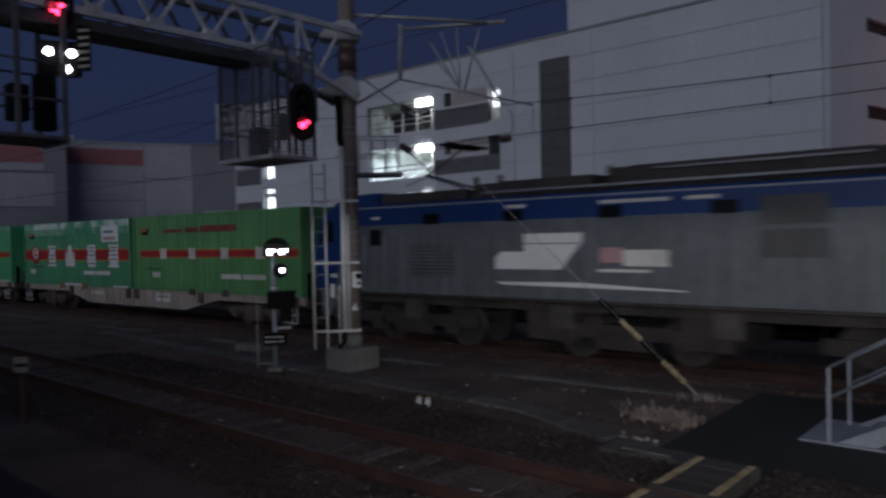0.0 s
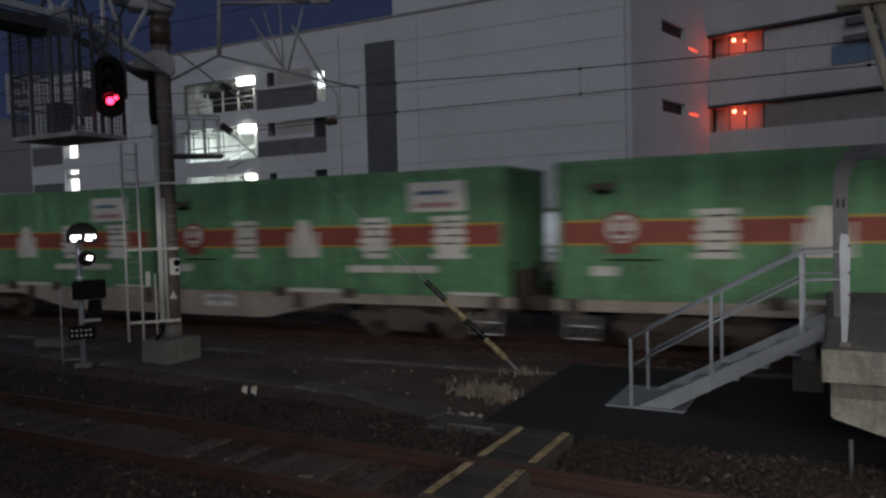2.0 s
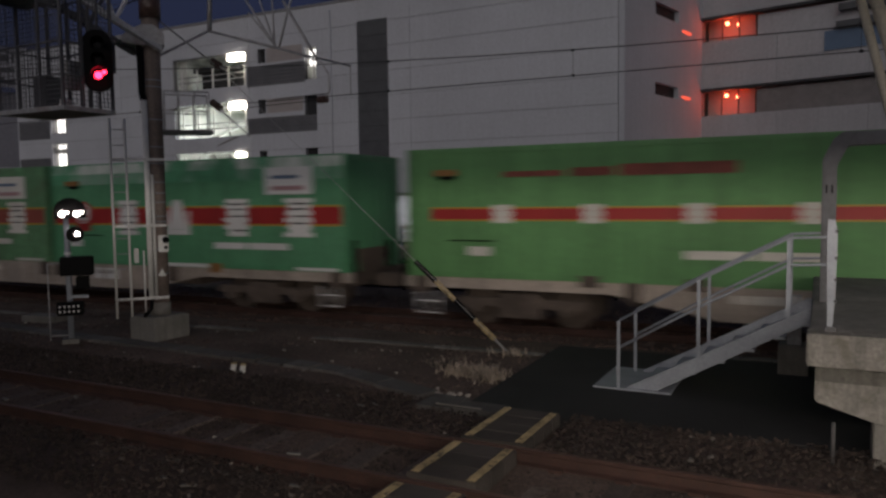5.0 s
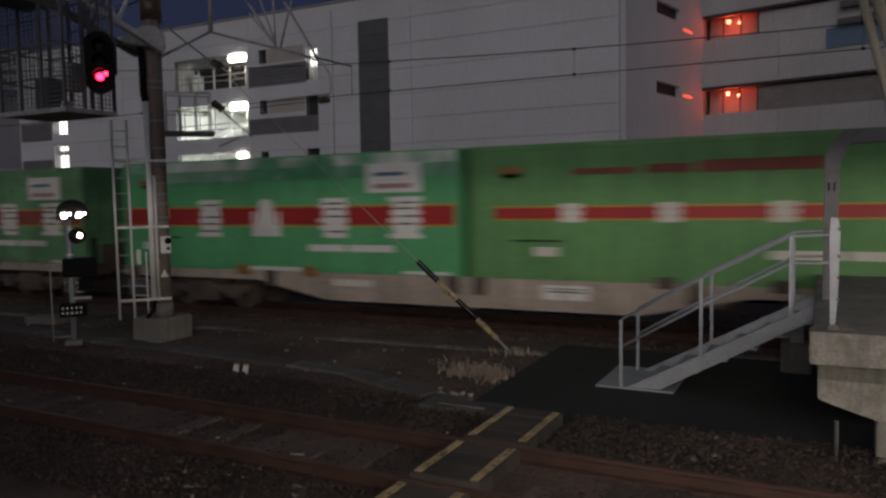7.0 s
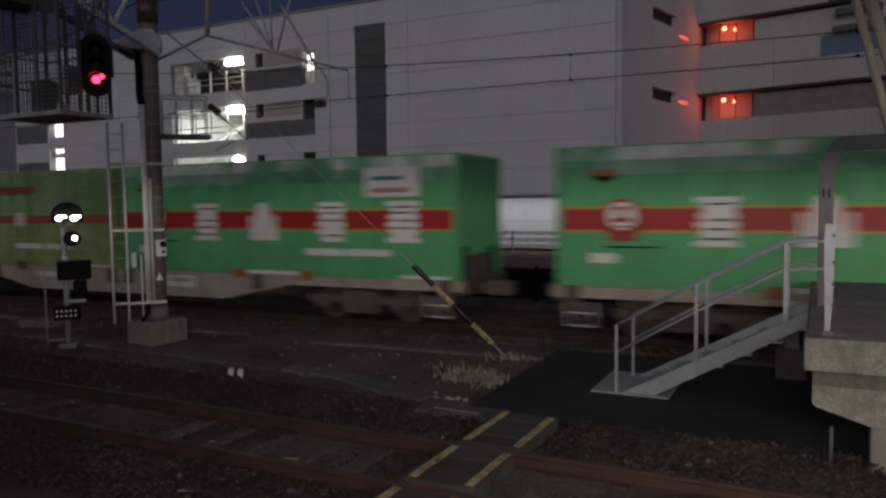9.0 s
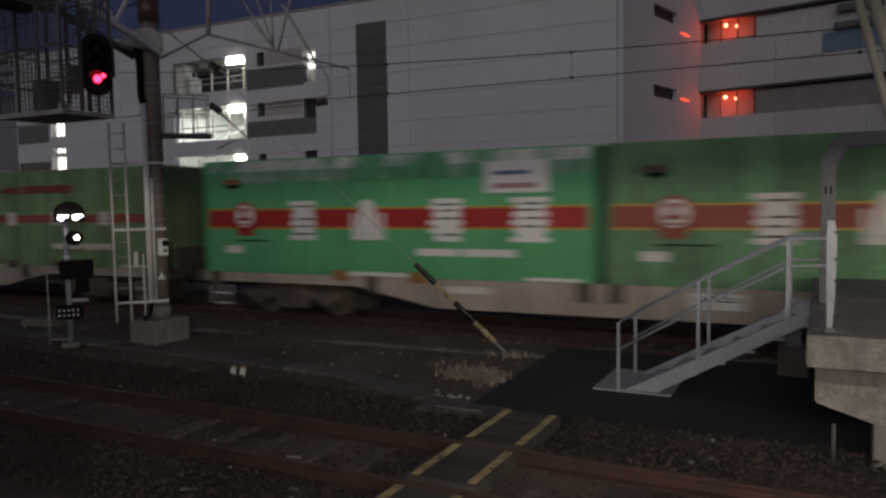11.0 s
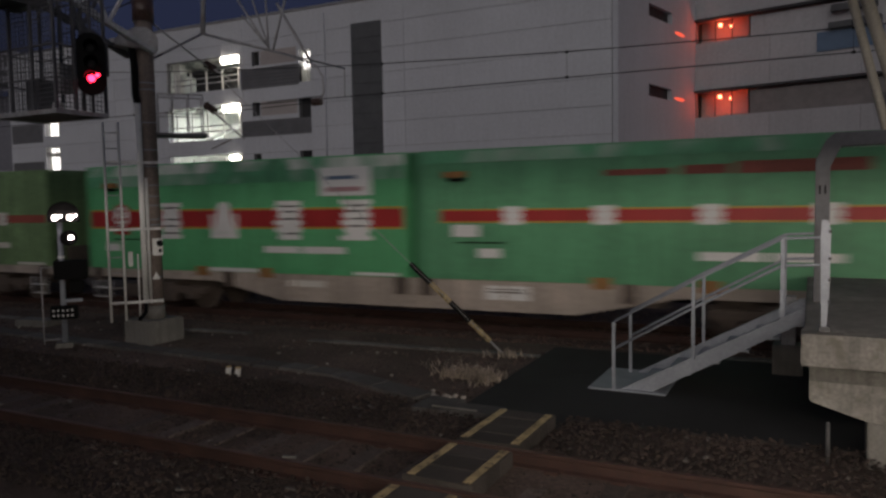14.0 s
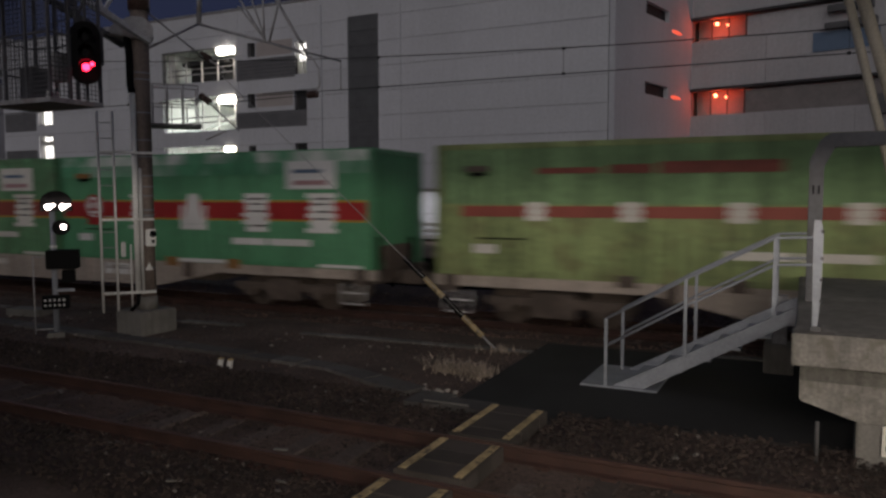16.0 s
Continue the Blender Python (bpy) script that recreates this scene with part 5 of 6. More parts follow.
    for a, d, r in (((-40, 28, 8.9), (-9.75, 11.15, 6.2), 0.012), ((-9.6, 11.2, 6.55), (6, 5.5, 8.4), 0.012), ((-45, 16, 6.6), (-9.8, 11.2, 6.7), 0.010),
                    ((-60, 24, 9.3), (30, 13, 8.6), 0.012), ((-9.7, 11.2, 8.3), (20, 9.5, 8.6), 0.012)):
        bm = bmesh.new()
        a, d = Vector(a), Vector(d)
        pts = [a.lerp(d, i / 12) - Vector((0, 0, 0.35 * 4 * (i / 12) * (1 - i / 12))) for i in range(13)]
        path_tube(bm, pts, r, 5)
        part("wire", bm, M_WIRE, f)


build_mast()
build_gantry()
build_signal_cages()
build_shunt_signal()
build_stairs()
build_island()
build_guy()
build_small()
build_overhead()
# ---- the goods train ----
SIDE_Y = -1.2                        # the near side of the containers, seen from the track's centre line
PITCH, CLEN, GAP = 20.5, 9.41, 0.18  # from wagon to wagon, a container's length, and the gap between two on one wagon
CZ0, CZ1 = 0.80, 3.39


def container(style, colour):
    """Its origin is below the middle of its front end's foot, x forwards, the near side at -y."""
    paint = GREENS[colour]
    faded = colour in ("dull", "olive", "sage")
    red, white = (M_RED_DULL, M_WHITE_DULL) if faded else (M_RED, M_WHITE_DULL if colour == "leaf" else M_WHITE)
    label = {"wide": "%s green container, wide red stripe and white marks", "narrow": "%s green container, narrow red stripe and white squares"}[style]
    word = {"bright": "bright", "green": "deep", "dull": "faded", "olive": "bleached olive", "leaf": "leaf", "sage": "weathered sage"}[colour]
    c = thing("freight_container", pose(0, 0, 0), label % word, "container", group="containers on the goods train")
    y0, y1 = SIDE_Y, -SIDE_Y
    bm = bmesh.new()
    box(bm, -CLEN + 0.03, -0.03, y0 + 0.035, y1 - 0.035, 0.05, CZ1 - CZ0 - 0.03)
    part("body", bm, paint, c, bevel=0.012)
    bm = bmesh.new()
    n = 30
    w = (CLEN - 0.3) / n
    for s in (-1, 1):
        yy = y0 if s < 0 else y1
        prof = []
        for i in range(n):
            x = -CLEN + 0.15 + w * i
            prof += [(x, yy - s * 0.034), (x + w * 0.10, yy - s * 0.012), (x + w * 0.80, yy - s * 0.012), (x + w * 0.90, yy - s * 0.034)]
        tiers = [[bm.verts.new((p, q, z)) for p, q in prof] for z in (0.12, 1.42, CZ1 - CZ0 - 0.10)]
        for r, (lo, hi) in enumerate(zip(tiers, tiers[1:])):
            for k in range(len(prof) - 1):
                bm.faces.new((lo[k], lo[k + 1], hi[k + 1], hi[k])).material_index = r
    sheet = part("side_sheet", bm, paint, c)
    sheet.data.materials.append(GREENS["sage"] if colour == "olive" else paint)
    h = CZ1 - CZ0
    part("frame", boxes((-CLEN, 0, y0, y0 + 0.1, 0, 0.13), (-CLEN, 0, y1 - 0.1, y1, 0, 0.13), (-CLEN, 0, y0, y0 + 0.08, h - 0.11, h), (-CLEN, 0, y1 - 0.08, y1, h - 0.11, h),
                        (-CLEN, -CLEN + 0.13, y0, y0 + 0.12, 0.131, h - 0.111), (-0.13, 0, y0, y0 + 0.12, 0.131, h - 0.111), (-CLEN, -CLEN + 0.13, y1 - 0.12, y1, 0.131, h - 0.111), (-0.13, 0, y1 - 0.12, y1, 0.131, h - 0.111),
                        (-0.1, 0, y0 + 0.13, y1 - 0.13, 0, 0.14), (-0.1, 0, y0 + 0.13, y1 - 0.13, h - 0.12, h), (-CLEN, -CLEN + 0.1, y0 + 0.13, y1 - 0.13, 0, 0.14), (-CLEN, -CLEN + 0.1, y0 + 0.13, y1 - 0.13, h - 0.12, h)),
         paint, c, bevel=0.008)
    for x in (-0.025, -CLEN):
        bm = bmesh.new()
        for i in range(7):
            yy = y0 + 0.2 + (y1 - y0 - 0.4) * i / 6
            box(bm, x, x + 0.025, yy - 0.03, yy + 0.03, 0.15, h - 0.13)
        box(bm, x + 0.004, x + 0.021, y0 + 0.15, y1 - 0.15, 0.15, 0.19)
        part("end_rib_panel", bm, paint, c)
    f = y0 + 0.008          # the plane of marks on the near side

    def mark(name, x0, x1, z0, z1, mat, d=0.0, lab=""):
        part(name, boxes((x0, x1, f - 0.006 - d, f + 0.004 - d, z0 - CZ0, z1 - CZ0)), mat, c, lab)

    # the colours that have a pale top edge and orange fork pockets
    worn = colour in ("bright", "green")
    if style == "wide":
        mark("stripe", -CLEN + 0.12, -0.12, 1.86, 2.24, red, lab="wide red stripe")
        mark("stripe_line", -CLEN + 0.12, -0.12, 2.245, 2.285, M_GOLD)
        mark("stripe_line", -CLEN + 0.12, -0.12, 1.815, 1.855, M_GOLD)
        # large emblem marks: groups of white bars of their size
        for k, xc in enumerate((-6.56, -4.88, -3.04, -1.27)):
            hw = (0.36, 0.40, 0.38, 0.40)[k]
            if k == 1:
                bm = bmesh.new()
                prism(bm, [(xc - 0.30, 1.72 - CZ0), (xc + 0.30, 1.72 - CZ0), (xc + 0.17, 2.36 - CZ0), (xc + 0.10, 2.44 - CZ0), (xc - 0.10, 2.44 - CZ0), (xc - 0.17, 2.36 - CZ0)],
                      f - 0.018, f - 0.008)
                part("large_mark", bm, white, c)
                mark("large_mark", xc - hw, xc + hw, 1.59, 1.715, white, 0.014)
                mark("large_mark", xc - hw, xc - hw + 0.09, 1.72, 2.16, white, 0.012)
                mark("large_mark", xc + hw - 0.09, xc + hw, 1.72, 2.16, white, 0.012)
            else:
                mark("large_mark", xc - 0.24, xc + 0.30, 1.58, 2.42, white, 0.012)
                for j, z in enumerate((1.57, 1.74, 1.90, 2.06, 2.22, 2.34)):
                    s = (0.0, 0.10, 0.03, 0.07, 0.12, 0.02)[(j + 2 * k) % 6]
                    mark("large_mark", xc - hw + s, xc + hw - s * 0.4, z, z + 0.10, white, 0.014)
                for j, z in enumerate((1.69, 1.86, 2.02, 2.18, 2.30)):
                    if (j + k) % 5 != 3:
                        mark("mark_gap", xc - 0.20 + 0.05 * ((j + k) % 3), xc + 0.26 - 0.06 * (j % 2), z, z + 0.035, M_BLACK, 0.020)
        bm = bmesh.new()
        disc(bm, -8.18, f - 0.012, 2.06 - CZ0, 0.37, 0.008, 28)
        emblem = part("round_emblem", bm, red, c, "round red emblem with a white face")
        bm = bmesh.new()
        disc(bm, -8.18, f - 0.022, 2.11 - CZ0, 0.26, 0.006, 28)
        part("emblem_face", bm, white, emblem)
        for x0, x1, z0, z1 in ((-8.34, -8.02, 2.00, 2.08), (-8.23, -8.13, 2.08, 2.22), (-8.30, -8.06, 2.22, 2.29), (-8.30, -8.06, 1.90, 1.94)):
            part("emblem_bar", boxes((x0, x1, f - 0.034, f - 0.029, z0 - CZ0, z1 - CZ0)), red, emblem)
        mark("emblem_foot", -8.42, -7.94, 1.66, 1.74, red, 0.010)
        if worn:
            mark("scuffed_edge", -CLEN + 0.1, -0.1, 3.13, 3.36, M_PALETOP, 0.004, "pale mottled top edge")
            mark("scuffed_edge", -CLEN + 0.1, -0.1, 2.86, 3.13, M_PALETOP_THIN, 0.004)
        mark("poster", -2.18, -0.88, 2.53, 3.14, M_WHITE if not faded else M_WHITE_DULL, 0.010, "white poster board")
        mark("poster_bar", -2.0, -1.1, 2.62, 2.72, M_LOGOPINK, 0.016)
        mark("poster_bar", -2.0, -1.25, 2.88, 2.96, M_SIGNBLUE, 0.016)
        label_x, letters = -8.75, ((-3.72, -2.76), (-2.68, -1.55))
    else:
        mark("stripe", -CLEN + 0.55, -0.12, 1.97, 2.18, red, lab="narrow red stripe")
        if not faded:
            mark("stripe_line", -CLEN + 0.55, -0.12, 2.182, 2.212, M_GOLD)
            mark("stripe_line", -CLEN + 0.55, -0.12, 1.938, 1.968, M_GOLD)
        for k, xc in enumerate((-7.32, -5.54, -3.70, -1.89)):
            for j in range(3):
                mark("square_mark", xc - 0.20, xc + 0.20, 1.90 + 0.125 * j, 2.005 + 0.125 * j, white, 0.012)
            mark("square_mark", xc - 0.12, xc + 0.12, 1.90, 2.255, white, 0.014)
        shift = 0.0 if colour in ("bright", "green") else -1.75
        for a, d, z0, z1 in ((-5.55, -4.35, 2.79, 2.90), (-4.2, -3.4, 2.78, 2.94), (-3.3, -1.3, 2.77, 2.98)):
            mark("rust_lettering_bar", a + shift, d + shift, z0, z1, M_RUSTMARK, 0.010)
        if worn:
            mark("scuffed_edge", -CLEN + 0.1, -0.1, 3.13, 3.36, M_PALETOP_THIN, 0.004, "thinly mottled top edge")
            mark("side_label", -8.6, -8.03, 1.66, 1.90, white, 0.010)
        label_x, letters = -8.05 if not faded else -8.6, ((-3.9, -2.85), (-2.75, -1.65))
    for a, d in letters:
        mark("lettering_bar", a, d, 1.27, 1.42, white, 0.010)
    mark("side_label", label_x, label_x + 0.48, 1.25, 1.43, white, 0.010)
    mark("door_line", -8.5, -7.5, 1.53, 1.56, M_BLACK, 0.006)
    mark("foot_line", -1.35, -0.25, 0.82, 0.89, white, 0.010)
    part("vent_hood", boxes((-8.75, -8.28, f - 0.09, f, 2.84 - CZ0, 2.96 - CZ0)), M_POCKET if not faded else M_UNDER, c, "rusty vent hood", bevel=0.01)
    part("latch", boxes((-8.65, -8.35, f - 0.07, f, 2.76 - CZ0, 2.83 - CZ0)), M_BLACK, c)
    for x in (-5.78, -3.88):
        part("fork_pocket", boxes((x, x + 0.36, f - 0.03, f + 0.3, -0.10, 0.12)), M_POCKET if worn else M_UNDER, c, bevel=0.01)
    if style == "wide":
        part("pocket_strip", boxes((-5.38, -3.92, f - 0.02, f + 0.01, 0.01, 0.10)), white, c)
    return c


def wheelset_bogie(parent, x):
    b = part("bogie", boxes((x - 1.35, x + 1.35, -1.08, -0.92, 0.22, 0.40), (x - 1.35, x + 1.35, 0.92, 1.08, 0.22, 0.40), (x - 0.35, x + 0.35, -1.02, 1.02, 0.18, 0.52),
                            (x - 0.45, x + 0.45, -1.12, -0.94, 0.02, 0.50)), M_UNDER, parent, bevel=0.02)
    for dx in (-0.95, 0.95):
        bm = bmesh.new()
        for y in (-0.62, 0.50):
            tube(bm, (x + dx, y, FAR_RAIL + 0.43), (x + dx, y + 0.12, FAR_RAIL + 0.43), 0.43, 24)
        tube(bm, (x + dx, -1.0, FAR_RAIL + 0.43), (x + dx, 1.0, FAR_RAIL + 0.43), 0.07, 10)
        part("wheelset", bm, M_UNDER, b)
        part("axle_box", boxes((x + dx - 0.15, x + dx + 0.15, -1.16, -0.95, 0.10, 0.38)), M_UNDER, b, bevel=0.03)


def wagon():
    """Origin at the middle of its floor, on the track's centre line."""
    w = thing("flat_wagon", pose(0, 0, 0), "dusty grey container flat wagon with fish-belly side sills", "wagon", group="wagons of the goods train")
    L = 9.58
    for s in (-1, 1):
        y = s * 1.12
        bm = bmesh.new()
        prism(bm, [(-L, 0.80), (L, 0.80), (L, 0.58), (5.3, 0.58), (3.4, 0.19), (-3.4, 0.19), (-5.3, 0.58), (-L, 0.58)], y - 0.05, y + 0.05)
        part("side_sill", bm, M_WAGON, w)
        for i in range(13):
            x = -6 + i
            part("sill_rib", boxes((x - 0.03, x + 0.03, min(y, y + s * 0.10), max(y, y + s * 0.10), 0.30 if abs(x) < 4 else 0.60, 0.78)), M_WAGON, w)
    part("floor_frame", boxes((-L, L, -0.25, 0.25, 0.45, 0.78), (-L, -L + 0.15, -1.1, 1.1, 0.5, 0.79), (L - 0.15, L, -1.1, 1.1, 0.5, 0.79), (-5, 5, -0.9, 0.9, 0.35, 0.6)), M_UNDER, w)
    for x in (-7.1, 7.1):
        wheelset_bogie(w, x)
    for x in (-L, L):
        s = 1 if x > 0 else -1
        part("coupler", boxes((min(x, x + s * 0.42), max(x, x + s * 0.66), -0.16, 0.16, 0.42, 0.72)), M_UNDER, w, bevel=0.03)
        part("hose", tubes(((x + s * 0.1, -0.5, 0.6), (x + s * 0.35, -0.45, 0.15), 0.03), n=6), M_BLACK, w)
        bm = bmesh.new()
        x0 = x - s * 0.55
        for a, c in (((x0 - 0.28, 0.50), (x0 - 0.28, 0.06)), ((x0 + 0.28, 0.50), (x0 + 0.28, 0.06)), ((x0 - 0.28, 0.06), (x0 + 0.28, 0.06)), ((x0, 0.5), (x0, 0.06)), ((x0 - 0.28, 0.3), (x0 + 0.28, 0.3))):
            tube(bm, (a[0], -1.22, a[1]), (c[0], -1.22, c[1]), 0.016, 6)
        part("foot_step", bm, M_WHITE, w, "white painted foot step")
        part("end_locker", boxes((min(x, x - s * 0.30), max(x, x - s * 0.30), -0.72, 0.35, 0.79, 1.30)), M_UNDER, w, bevel=0.02)
        for ya, yb, zt in ((-1.0, -0.9, 1.50), (0.55, 0.62, 1.42)):
            part("end_post", boxes((x - s * 0.10 - 0.09, x - s * 0.10 + 0.09, ya, yb, 0.8, zt)), M_BLACK, w, bevel=0.01)
    for x in (-9.2, -4.9, -0.3, 0.3, 4.4, 9.2):
        part("container_lock", boxes((x - 0.14, x + 0.14, -1.24, -1.05, 0.45, 0.815)), M_UNDER, w, bevel=0.02)
    part("brake_cylinder", tubes(((-1.2, -0.95, 0.28), (0.1, -0.95, 0.28), 0.17), n=14), M_UNDER, w)
    part("data_panel", boxes((1.6, 2.5, -1.19, -1.175, 0.42, 0.70)), M_WHITE, w, "pale data panel")
    part("data_bar", boxes((1.7, 2.4, -1.197, -1.192, 0.56, 0.59), (1.7, 2.4, -1.197, -1.192, 0.62, 0.64)), M_UNDER, w)
    part("data_panel", boxes((-3.2, -2.2, -1.19, -1.175, 0.52, 0.66)), M_WHITE_DULL, w, "pale data panel")
    return w


def locomotive():
    """Origin under its rear end, x forwards."""
    c = thing("electric_locomotive", pose(0, 0, 0), "blue and grey electric goods locomotive with white marks", "locomotive")
    LN, y0, y1 = 17.6, -1.38, 1.38
    lo, mid, hi = 1.03, 2.76, 3.28
    bm = bmesh.new()
    prism(bm, [(0.62, lo), (LN - 0.62, lo), (LN - 0.80, 1.75), (LN - 1.12, 2.25), (LN - 1.2, mid), (1.2, mid), (1.12, 2.25), (0.80, 1.75)], y0, y1)
    part("lower_body", bm, M_LOCOGREY, c, "grey body side")
    bm = bmesh.new()
    sec = [(y0, mid + 0.002), (y0, hi - 0.10), (y0 + 0.14, hi), (y1 - 0.14, hi), (y1, hi - 0.10), (y1, mid + 0.002)]
    a = [bm.verts.new((1.5, y, z)) for y, z in sec]
    d = [bm.verts.new((LN - 1.5, y, z)) for y, z in sec]
    for i in range(len(sec)):
        k = (i + 1) % len(sec)
        bm.faces.new((a[i], a[k], d[k], d[i]))
    bm.faces.new(a[::-1])
    bm.faces.new(d)
    part("upper_body", bm, M_LOCOBLUE, c, "blue upper band")
    part("roof_edge_line", boxes((1.5, LN - 1.5, y0 - 0.006, y0 + 0.05, hi - 0.10, hi - 0.06)), M_GALV, c)
    for s in (0, 1):
        fx = (lambda x: x) if s == 0 else (lambda x: LN - x)
        bm = bmesh.new()
        prism(bm, [(fx(x), z) for x, z in ((-0.07, lo + 0.1), (1.9, lo + 0.1), (1.9, hi - 0.02), (1.3, hi + 0.03), (0.7, hi), (0.25, 3.12), (0.08, 2.95), (-0.12, 2.1), (-0.15, 1.9))], y0 + 0.004, y1 - 0.004)
        cab = part("cab_end", bm, M_LOCOBLUE, c, "blue sloping cab end", bevel=0.03)
        bm = bmesh.new()
        prism(bm, [(fx(x), z) for x, z in ((0.22, hi - 0.16), (0.50, hi + 0.12), (0.95, hi + 0.27), (1.6, hi + 0.31), (2.2, hi + 0.31), (2.2, hi - 0.16))], -1.2, 1.2)
        part("cab_roof", bm, M_LOCOBLUE, cab, bevel=0.05)
        bm = bmesh.new()
        prism(bm, [(fx(x), z) for x, z in ((0.10, 2.36), (0.62, 2.36), (0.62, 2.90), (0.22, 2.90))], y0 - 0.012, y0 + 0.002)
        part("side_window", bm, M_GLASSDARK, cab)
        bm = bmesh.new()
        a = [bm.verts.new((fx(x), y, z)) for x, y, z in ((-0.08, y0 + 0.2, 2.32), (-0.08, y1 - 0.2, 2.32), (0.04, y1 - 0.25, 2.85), (0.04, y0 + 0.25, 2.85))]
        bm.faces.new(a)
        part("windscreen", bm, M_GLASSDARK, cab)
        for y in (-1.15, 0.75):
            part("headlamp", boxes((min(fx(-0.40), fx(0.0)), max(fx(-0.40), fx(0.0)), y, y + 0.40, 1.76, 2.08)), M_WHITE, cab, bevel=0.03)
        part("number_bar", boxes((min(fx(0.48), fx(0.74)), max(fx(0.48), fx(0.74)), y0 - 0.008, y0 + 0.002, 1.42, 1.52)), M_WHITE_DULL, cab)
        bm = bmesh.new()
        prism(bm, [(fx(x), z) for x, z in ((-0.05, lo + 0.09), (0.62, lo + 0.09), (0.60, 0.8), (0.35, 0.42), (0.12, 0.36), (-0.02, 0.5))], y0 + 0.1, y1 - 0.1)
        part("snow_plough", bm, M_LOCOGREY, c)
        part("door", boxes((min(fx(1.9), fx(2.5)), max(fx(1.9), fx(2.5)), y0 - 0.008, y0 + 0.002, 1.2, 2.75)), M_LOCOGREY, c)
        part("door_handle", tubes(((fx(1.85), y0 - 0.05, 1.3), (fx(1.85), y0 - 0.05, 2.5), 0.02), ((fx(2.55), y0 - 0.05, 1.3), (fx(2.55), y0 - 0.05, 2.5), 0.02)), M_GALV, c)
        part("door_window", boxes((min(fx(2.0), fx(2.4)), max(fx(2.0), fx(2.4)), y0 - 0.014, y0 - 0.008, 2.25, 2.65)), M_GLASSDARK, c)
        part("door_label", boxes((min(fx(2.05), fx(2.35)), max(fx(2.05), fx(2.35)), y0 - 0.012, y0 + 0.002, 2.90, 2.97)), M_WHITE_DULL, c)
        # pantograph
        x0 = fx(3.0)
        q = 1 if s == 0 else -1
        pan = part("pantograph", tubes(((x0 + q * 1.2, -0.3, hi + 0.35), (x0 - q * 0.2, -0.1, 4.05), 0.03), ((x0 + q * 1.2, 0.3, hi + 0.35), (x0 - q * 0.2, 0.1, 4.05), 0.03),
                                       ((x0 - q * 0.2, 0, 4.05), (x0 + q * 1.0, 0, 4.66), 0.025)), M_DARKSTEEL, c)
        part("collector_head", boxes((x0 + q * 1.0 - 0.18, x0 + q * 1.0 - 0.12, -0.8, 0.8, 4.66, 4.72), (x0 + q * 1.0 + 0.12, x0 + q * 1.0 + 0.18, -0.8, 0.8, 4.66, 4.72),
                                     (x0 + q * 1.0 - 0.12, x0 + q * 1.0 + 0.12, -0.5, 0.5, 4.62, 4.65)), M_BLACK, pan)
        part("pantograph_base", boxes((x0 - 0.9, x0 + 1.5, -0.7, 0.7, hi + 0.12, hi + 0.28)), M_LOCOROOF, pan)
    part("roof", boxes((1.6, LN - 1.6, -1.05, 1.05, hi + 0.003, hi + 0.14)), M_LOCOROOF, c, bevel=0.03)
    for xa, xb, yb, zb in ((5.3, 8.2, -0.95, 0.34), (8.6, 13.5, -0.9, 0.46), (2.25, 5.0, -0.98, 0.25), (13.7, LN - 2.25, -0.98, 0.25)):
        part("roof_fairing", boxes((xa, xb, -1.2, yb, hi + 0.004, hi + zb)), M_LOCOROOF, c, bevel=0.03)
    part("roof_unit", boxes((5.6, 8.0, -0.8, 0.8, hi + 0.142, hi + 0.40), (8.8, 13.2, -0.8, 0.8, hi + 0.142, hi + 0.52)), M_LOCOROOF, c, bevel=0.05)
    part("roof_pipe", tubes(((5.5, -1.26, hi + 0.12), (13.6, -1.26, hi + 0.12), 0.03), ((9.5, -1.23, hi + 0.38), (13.2, -1.23, hi + 0.38), 0.025)), M_GALV_OLD, c)
    for x in (4.05, 6.38, 8.68, 10.9):
        part("small_window", boxes((x - 0.25, x + 0.25, y0 - 0.012, y0 + 0.002, 2.74, 2.98)), M_GLASSDARK, c, bevel=0.004)
    for x, w in ((6.45, 0.25), (8.9, 0.45), (9.6, 0.3), (10.5, 0.3)):
        part("light_patch", boxes((x - w, x + w, y0 - 0.010, y0 + 0.003, 3.02, 3.09)), M_WHITE_DULL, c)
    for x0, x1, z0, z1 in ((3.34, 4.75, 1.50, 2.28), (11.5, 12.6, 1.95, 2.44), (11.5, 12.6, 2.52, 3.02)):
        part("grille", boxes((x0, x1, y0 - 0.008, y0 + 0.002, z0, z1)), M_DARKSTEEL, c)
        n = 9
        bm = bmesh.new()
        for i in range(n):
            z = z0 + (z1 - z0) * (i + 0.5) / n
            box(bm, x0 + 0.03, x1 - 0.03, y0 - 0.025, y0 - 0.009, z - 0.02, z + 0.02)
        part("grille_slats", bm, M_DARKSTEEL if z0 > 1.9 else M_LOCOGREY, c)
    f = y0 - 0.010
    # maker's marks as plain white shapes
    for pts in (((6.05, 2.08), (6.65, 2.08), (6.65, 2.46), (8.05, 2.46), (8.05, 2.26), (7.75, 1.95), (7.55, 1.70), (5.9, 1.70), (5.9, 1.95)),):
        bm = bmesh.new()
        prism(bm, list(pts), f - 0.006, f + 0.006)
        part("white_emblem", bm, M_WHITE, c, "large white slanted emblem")
    part("emblem_gap", boxes((6.4, 8.0, f - 0.010, f - 0.006, 2.235, 2.255)), M_LOCOGREY, c)
    part("pink_emblem", boxes((8.45, 8.95, f - 0.006, f + 0.006, 1.85, 2.15)), M_LOGOPINK, c)
